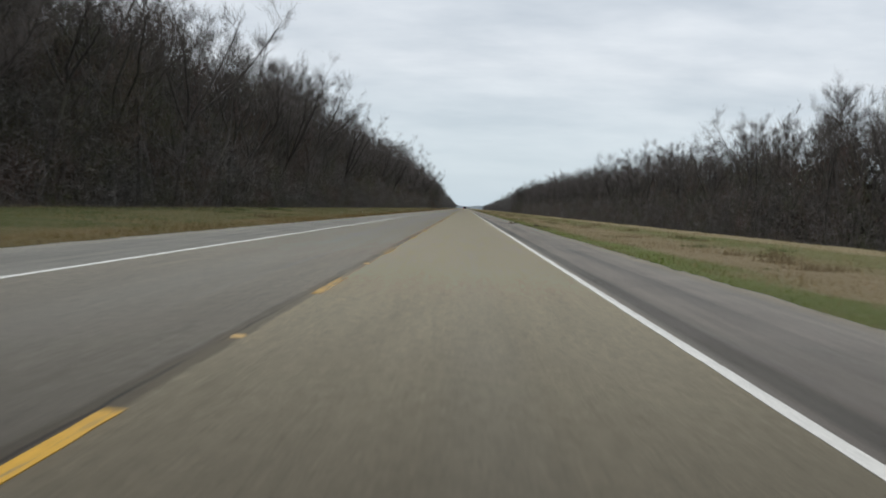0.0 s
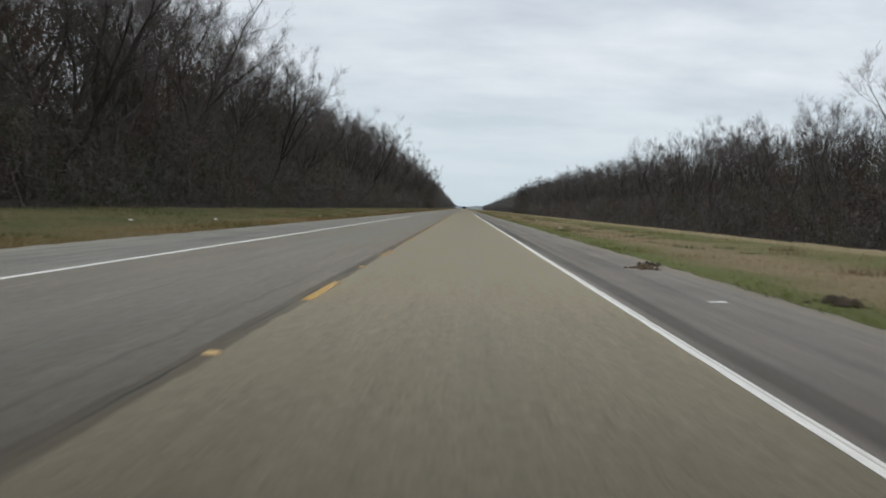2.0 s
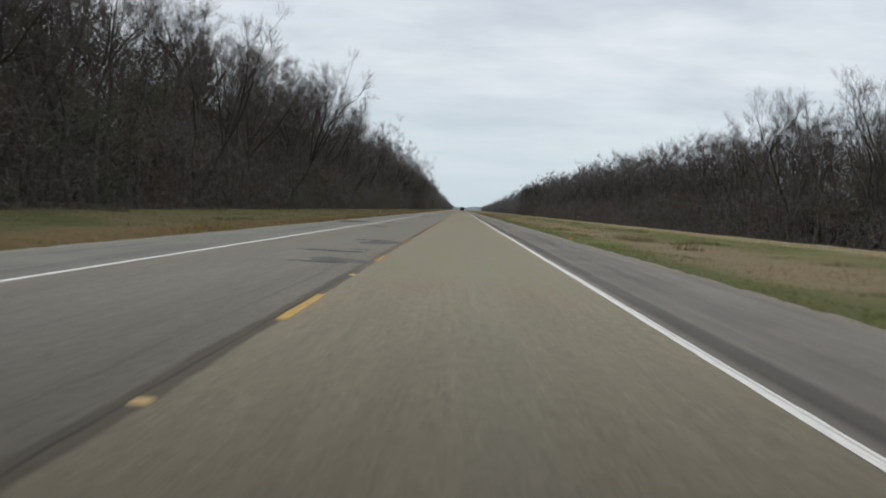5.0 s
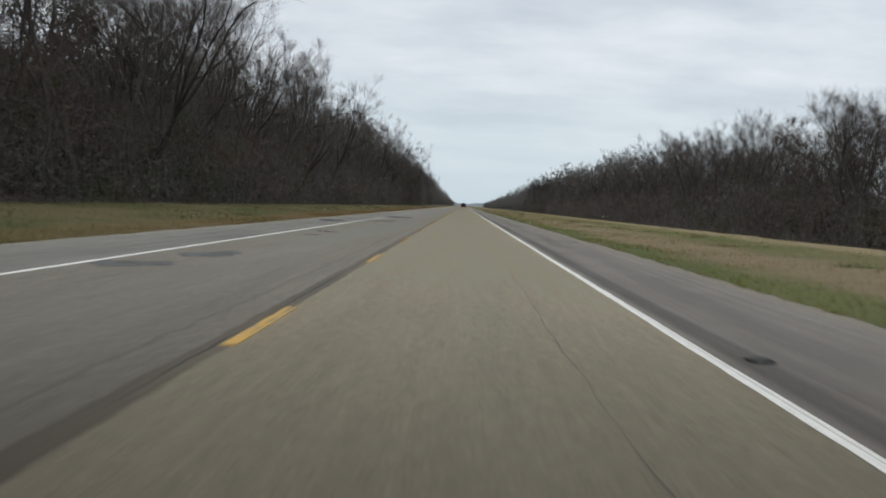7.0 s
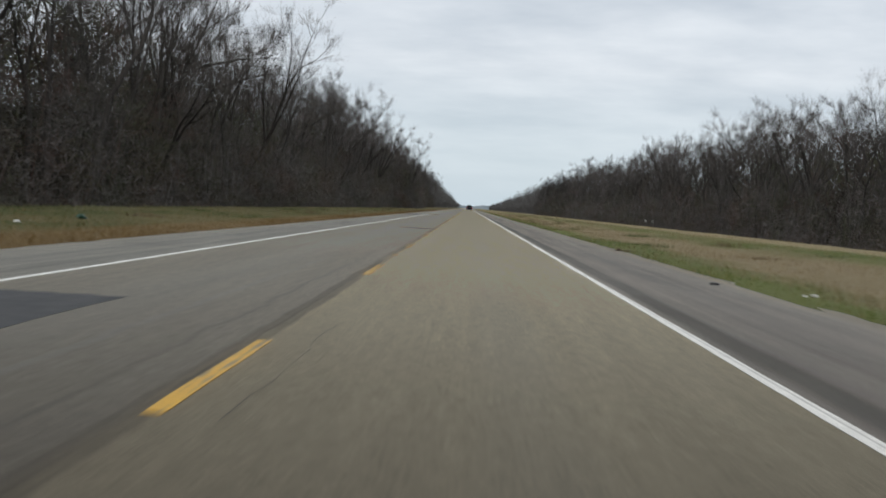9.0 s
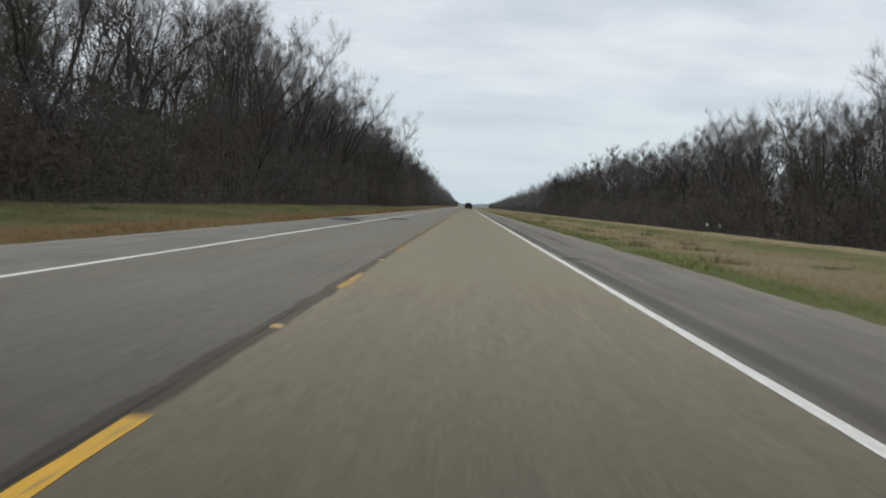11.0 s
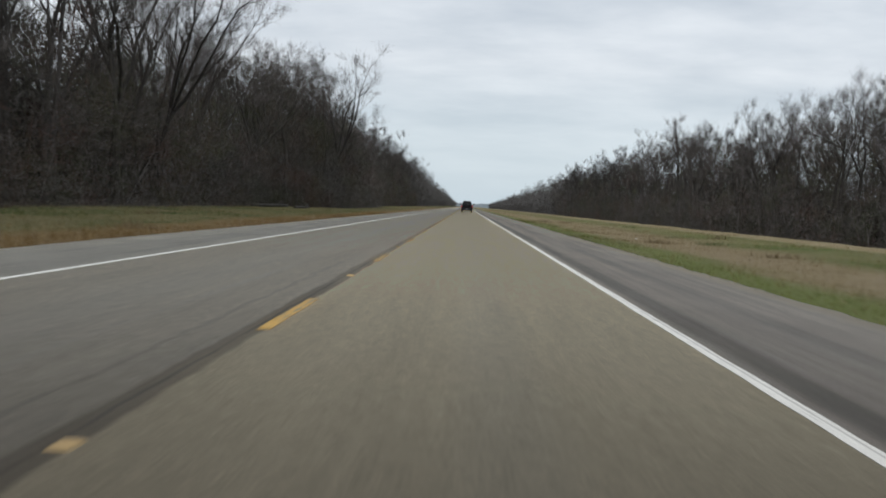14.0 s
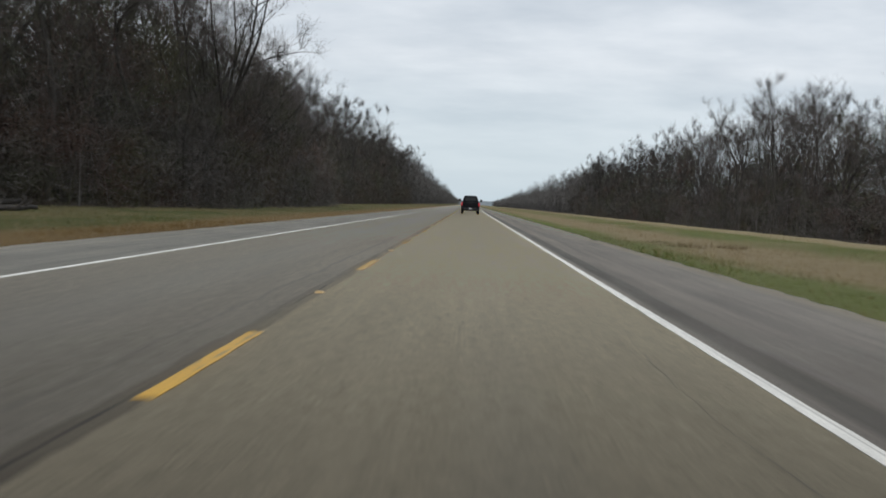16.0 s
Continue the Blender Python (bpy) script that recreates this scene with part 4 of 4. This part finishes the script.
def patch(x0, x1, y0, y1, seed, rough=0.1):
    """A square-cut asphalt patch laid on the road."""
    rng = random.Random(seed)
    pts = []
    for (ax, ay), (bx, by) in zip([(x0, y0), (x1, y0), (x1, y1), (x0, y1)], [(x1, y0), (x1, y1), (x0, y1), (x0, y0)]):
        n = 9
        for i in range(n):
            # keep neighbours in order along each edge
            jx = rough if ax == bx else min(rough, 0.3 * (x1 - x0) / n)
            jy = 2.5 * rough if ay == by else 0.3 * (y1 - y0) / n
            pts.append((ax + (bx - ax) * i / n + rng.uniform(-jx, jx), ay + (by - ay) * i / n + rng.uniform(-jy, jy)))
    part("patch", slab(pts, 0.0035), PATCH, road, "dark asphalt patch with straight edges")


def blotch(x, y, rx, ry, seed, material=None):
    """An uneven thin smear of asphalt, drawn out across the road."""
    rng = random.Random(seed)
    p = [rng.uniform(0, 6.28) for _ in range(3)]
    pts = []
    for i in range(40):
        a = 2 * math.pi * i / 40
        g = 1 + 0.22 * math.sin(2 * a + p[0]) + 0.16 * math.sin(3 * a + p[1]) + 0.1 * math.sin(7 * a + p[2]) + rng.uniform(-0.06, 0.06)
        pts.append((x + rx * g * math.cos(a), y + ry * g * math.sin(a)))
    faint = material is None
    part("patch", slab(pts, 0.002 + 0.0004 * (seed % 5) + (0 if faint else 0.002)), material or FAINT, road, "faint worn asphalt smear" if faint else "dark asphalt streak")


def crack(x, y0, y1, width, drift, seed, home=0.0):
    """A tarred crack wandering along the road."""
    rng = random.Random(seed)
    left, right, y, start = [], [], y0, x
    while y < y1:
        w = width * rng.uniform(0.4, 1.3)
        left.append((x - w / 2, y))
        right.append((x + w / 2, y))
        x += rng.uniform(-drift, drift) + home * (start - x)
        y += rng.uniform(0.3, 0.9)
    verts = [(a, b, 0.0045) for a, b in left] + [(a, b, 0.0045) for a, b in right]
    n = len(left)
    ob = new("crack", mesh_of("crack", verts, [(i, n + i, n + i + 1, i + 1) for i in range(n - 1)], TAR))
    ob.parent = road


patch(-3.74, -1.95, 328.3, 335.3, 1, 0.035)
# beside the centre joint
blotch(-0.75, 194.8, 0.5, 1.0, 41)
blotch(-0.95, 193.8, 0.55, 0.14, 42, STREAK)
blotch(-0.95, 199.0, 0.4, 0.18, 43, STREAK)
blotch(-1.5, 199.2, 0.5, 0.5, 44)
blotch(-0.83, 200.6, 0.22, 0.14, 45, STREAK)
blotch(-0.7, 206.9, 0.6, 1.5, 46)
blotch(-1.0, 208.6, 0.5, 0.2, 47, STREAK)
blotch(-0.9, 380.0, 0.9, 1.2, 48)
# along the far edge line
blotch(-2.85, 233.2, 0.55, 0.7, 51, STREAK)
blotch(-2.5, 247.6, 0.9, 1.5, 52)
blotch(-2.9, 246.4, 0.5, 0.25, 53, STREAK)
blotch(-5.2, 246.0, 0.75, 2.6, 54, STREAK)
blotch(-3.1, 264.4, 0.45, 0.9, 55)
blotch(-2.7, 268.2, 0.4, 1.2, 56)
blotch(-2.72, 282.1, 0.2, 0.2, 57, STREAK)
blotch(-2.75, 286.1, 0.38, 0.28, 58, STREAK)
blotch(-4.85, 306.0, 0.45, 2.6, 59, STREAK)
blotch(-3.1, 311.2, 1.1, 1.5, 60)
blotch(-3.0, 310.5, 0.55, 0.16, 61, STREAK)
blotch(-2.45, 311.6, 0.4, 0.14, 62, STREAK)
blotch(-3.4, 312.4, 0.5, 0.2, 63, STREAK)
blotch(-2.6, 315.8, 0.7, 1.0, 64)
blotch(-5.2, 465.0, 0.7, 5.5, 65, STREAK)
blotch(-5.0, 473.0, 0.3, 1.2, 66, STREAK)
blotch(-2.9, 477.0, 0.5, 5.0, 67)
for i, (x, y, w, n) in enumerate(((-3.15, 470.6, 0.5, 0.2), (-2.95, 473.2, 0.5, 0.16), (-2.75, 474.9, 0.4, 0.3), (-3.2, 476.4, 0.35, 0.14), (-2.5, 478.3, 0.3, 0.2), (-3.1, 481.9, 0.4, 0.3), (-2.6, 484.5, 0.3, 0.6))):
    blotch(x, y, w, n, 70 + i, STREAK)
blotch(4.1, 428.0, 0.24, 0.4, 80, STREAK)
crack(2.55, 250.0, 290.0, 0.0045, 0.025, 31)
crack(2.9, 466.0, 482.0, 0.0045, 0.05, 32)
crack(2.75, 216.0, 226.0, 0.0045, 0.05, 33)
crack(0.35, 329.0, 334.0, 0.005, 0.05, 34)
crack(1.0, 427.0, 433.0, 0.0045, 0.05, 35)
crack(3.25, 340.0, 352.0, 0.0045, 0.04, 36)
crack(2.5, 311.0, 324.0, 0.0045, 0.05, 37)
crack(3.1, 590.0, 601.0, 0.0045, 0.05, 38)
crack(-1.9, 60.0, 120.0, 0.0045, 0.05, 39)

# ---------------------------------------------------------------- litter, clods and logs beside the road


def lump(size, seed, rough=0.25):
    """A crumpled piece about size (x, y, z)."""
    rng = random.Random(seed)
    bm = bmesh.new()
    bmesh.ops.create_icosphere(bm, subdivisions=2, radius=0.5)
    for v in bm.verts:
        s = 1 + rng.uniform(-rough, rough)
        v.co = Vector((v.co.x * size[0] * s, v.co.y * size[1] * s, max(v.co.z, -0.3) * size[2] * s + 0.3 * size[2]))
    return bm


def land(x):
    return float(np.interp(x, [p[0] for p in PROFILE], [p[1] for p in PROFILE])) if abs(x) > 6.2 else 0.0


def piece(name, label, category, x, y, size, material, seed, rough=0.25, sink=0.0):
    me = bpy.data.meshes.new(name)
    bm = lump(size, seed, rough)
    bm.to_mesh(me)
    bm.free()
    me.materials.append(material)
    ob = tagged(new(name, me), label, category)
    ob.matrix_basis = pose(x, y, land(x) - sink, 0, 0, seed * 37)
    return ob


PALE = make_plain("white_litter", (0.82, 0.82, 0.8), 0.5, 0, 0.1)
ORANGE = make_plain("orange_plastic", (0.75, 0.13, 0.03), 0.45, 0, 0.1)
GREEN = make_plain("green_plastic", (0.022, 0.085, 0.055), 0.45, 0, 0.15)
BLACK = make_plain("black_rubber", (0.02, 0.02, 0.02), 0.7)
SOIL = make_plain("dark_soil", (0.055, 0.042, 0.03), 1.0, 0, 0.35)
STRAW = make_plain("brown_dead_grass", (0.10, 0.072, 0.045), 1.0, 0, 0.3)
piece("plastic_scrap", "crumpled orange plastic lying at the edge of the grass", "litter", 6.55, 225.3, (0.2, 0.15, 0.09), ORANGE, 1, 0.5)
piece("litter", "crumpled white paper lying in the verge grass", "litter", 7.05, 342.2, (0.13, 0.1, 0.05), PALE, 2, 0.5)
piece("litter", "small white scrap lying in the verge grass", "litter", 6.85, 342.0, (0.08, 0.07, 0.04), PALE, 3)
piece("rubber_scrap", "black strip of tyre rubber on the shoulder", "litter", 5.85, 344.0, (0.15, 0.1, 0.05), BLACK, 4, 0.4)
piece("rubber_scrap", "black flattened scrap on the shoulder", "litter", 4.05, 256.9, (0.22, 0.2, 0.04), BLACK, 5, 0.4)
piece("litter", "white scrap lying in the grass", "litter", -11.0, 356.0, (0.16, 0.13, 0.07), PALE, 6, 0.5)
piece("plastic_bag", "dark green plastic bag lying in the grass", "litter", -11.5, 363.0, (0.42, 0.32, 0.22), GREEN, 7, 0.5)
piece("litter", "white scrap lying in the grass", "litter", -10.4, 103.0, (0.2, 0.16, 0.08), PALE, 8, 0.5)
piece("litter", "white scrap lying in the turf near the shoulder", "litter", -8.3, 142.6, (0.13, 0.1, 0.07), PALE, 20, 0.4)
piece("litter", "pale scrap lying in the grass", "litter", -9.2, 112.0, (0.16, 0.14, 0.1), PALE, 9)
piece("litter", "white scrap lying in the swale grass", "litter", 9.5, 156.0, (0.2, 0.14, 0.1), PALE, 10, 0.5)
piece("litter", "flat white strip lying on the shoulder", "litter", 5.2, 76.3, (0.5, 0.1, 0.02), PALE, 11, 0.15)
piece("litter", "small white scrap at the edge of the shoulder", "litter", 6.2, 590.0, (0.12, 0.1, 0.05), PALE, 12)
piece("litter", "small white scrap at the edge of the shoulder", "litter", 6.2, 597.0, (0.14, 0.1, 0.05), PALE, 13)
piece("litter", "pale scrap at the edge of the shoulder", "litter", 6.3, 474.0, (0.14, 0.1, 0.05), PALE, 14)
piece("litter", "white scrap lying in the verge grass", "litter", 10.2, 574.0, (0.1, 0.08, 0.06), PALE, 15)


def clump(label, x, y, wide, deep, count, material, seed):
    """A scatter of small clods heaped together, as one thing."""
    rng = random.Random(seed)
    bm = bmesh.new()
    for _ in range(count):
        u, v = rng.gauss(0, 0.3), rng.gauss(0, 0.3)
        s = rng.uniform(0.04, 0.13) * (1.2 - min(1, abs(u) + abs(v)))
        m = Matrix.Translation((u * wide, v * deep, s * 0.3)) @ Euler((rng.random() * 6, rng.random() * 6, rng.random() * 6)).to_matrix().to_4x4() @ Matrix.Diagonal((s, s * rng.uniform(0.6, 1.3), s * 0.7, 1))
        bmesh.ops.create_icosphere(bm, subdivisions=1, radius=1.0, matrix=m)
    me = bpy.data.meshes.new("clod")
    bm.to_mesh(me)
    bm.free()
    me.materials.append(material)
    ob = tagged(new("clods", me), label, "earth clods", kind="stuff")
    ob.matrix_basis = pose(x, y, land(x) - 0.01)


clump("scatter of brown clods and dead grass on the shoulder", 5.65, 85.6, 0.6, 1.0, 26, STRAW, 16)
clump("scatter of dark clods on the shoulder edge", 6.05, 87.6, 0.5, 0.8, 18, SOIL, 17)
clump("dark heap of turned earth in the verge", 7.2, 77.6, 0.7, 1.0, 40, SOIL, 18)
clump("dark heap of turned earth in the verge", 7.9, 76.2, 0.6, 0.8, 30, SOIL, 19)
clump("tan clods of dead grass at the shoulder edge", 6.45, 361.0, 0.5, 0.5, 16, STRAW, 21)

WEED = make_plain("brown_weeds", (0.17, 0.13, 0.072), 0.9, 0, 0.35)
GREENS = make_plain("green_weeds", (0.06, 0.095, 0.022), 0.9, 0, 0.3)


def build_weeds():
    """Clumps of standing weeds in the verges, too many to tell apart."""
    r = np.random.default_rng(70)
    for name, label, mat, tall, count in (("weeds", "dry brown weeds standing in clumps in the verge", WEED, 0.36, 60), ("weeds", "low green weeds in clumps in the verge", GREENS, 0.24, 90)):
        x = np.where(r.random(count) < 0.7, r.uniform(7.6, 16.0, count), -r.uniform(7.5, 17.5, count))
        y = r.uniform(15, 640, count)
        x[:3], y[:3] = (11.0, 11.6, 10.6), (235.0, 236.5, 238.0)
        n = 110
        px = np.repeat(x, n) + r.normal(0, 0.35, n * count)
        py = np.repeat(y, n) + r.normal(0, 0.5, n * count)
        z = np.interp(px, [q[0] for q in PROFILE], [q[1] for q in PROFILE]) - 0.04
        way = units(np.stack([r.normal(0, 0.4, n * count), r.normal(0, 0.4, n * count), np.ones(n * count)], 1))
        high = np.repeat(r.uniform(0.5, 1.3, count), n) * r.uniform(0.4, 1.1, n * count) * tall
        tri = slivers(np.stack([px, py, z], 1), way, high, r.uniform(0.015, 0.045, n * count), r)
        tagged(new(name, blades_mesh(name, tri, mat)), label, "weeds", kind="stuff")


build_weeds()


def marker_sign(x, y, turn):
    """A white board on a thin post at the foot of the trees."""
    ob = tagged(new("marker_sign"), "small white board on a dark post beside the trees", "marker sign", "white boards by the trees")
    ob.matrix_basis = pose(x, y, land(x), 0, 0, turn)
    part("post", block(-0.03, 0.03, 0.0, 0.06, -0.2, 1.85, 0.006), BARK, ob)
    part("board", block(-0.2, 0.2, -0.025, -0.002, 1.35, 1.9, 0.008), PALE, ob, "white board")


marker_sign(45.2, 616.5, 12)
marker_sign(45.4, 606.5, -8)


def log(x, y, length, radius, turn, seed, label):
    rng = random.Random(seed)
    verts, faces = [], []
    pts = [Vector((length * (i / 8 - 0.5), rng.uniform(-0.06, 0.06), rng.uniform(-0.03, 0.03) + 0.05 * i * radius)) for i in range(9)]
    tube(pts, [radius * (1.1 - 0.05 * i) * rng.uniform(0.92, 1.08) for i in range(9)], 9, verts, faces)
    n = 9
    faces += [tuple(range(n - 1, -1, -1)), tuple(range(8 * n, 9 * n))]
    for i in (3, 5, 6):
        stub = [pts[i], pts[i] + Vector((0.25, rng.uniform(-0.3, 0.3), 0.3)), pts[i] + Vector((0.45, rng.uniform(-0.4, 0.4), 0.5))]
        tube(stub, [radius * 0.4, radius * 0.3, radius * 0.15], 5, verts, faces)
    ob = tagged(new("log", mesh_of("log", verts, faces, BARK, True)), label, "log")
    ob.matrix_basis = pose(x, y, land(x) + radius * 0.8, 0, 0, turn)


log(-17.6, 630.0, 5.5, 0.17, 60, 1, "fallen grey log lying at the edge of the woods")
log(-14.8, 633.0, 3.6, 0.12, 75, 2, "thin fallen log lying in the grass")
log(-18.2, 640.0, 4.5, 0.16, 80, 3, "fallen grey log lying at the edge of the woods")
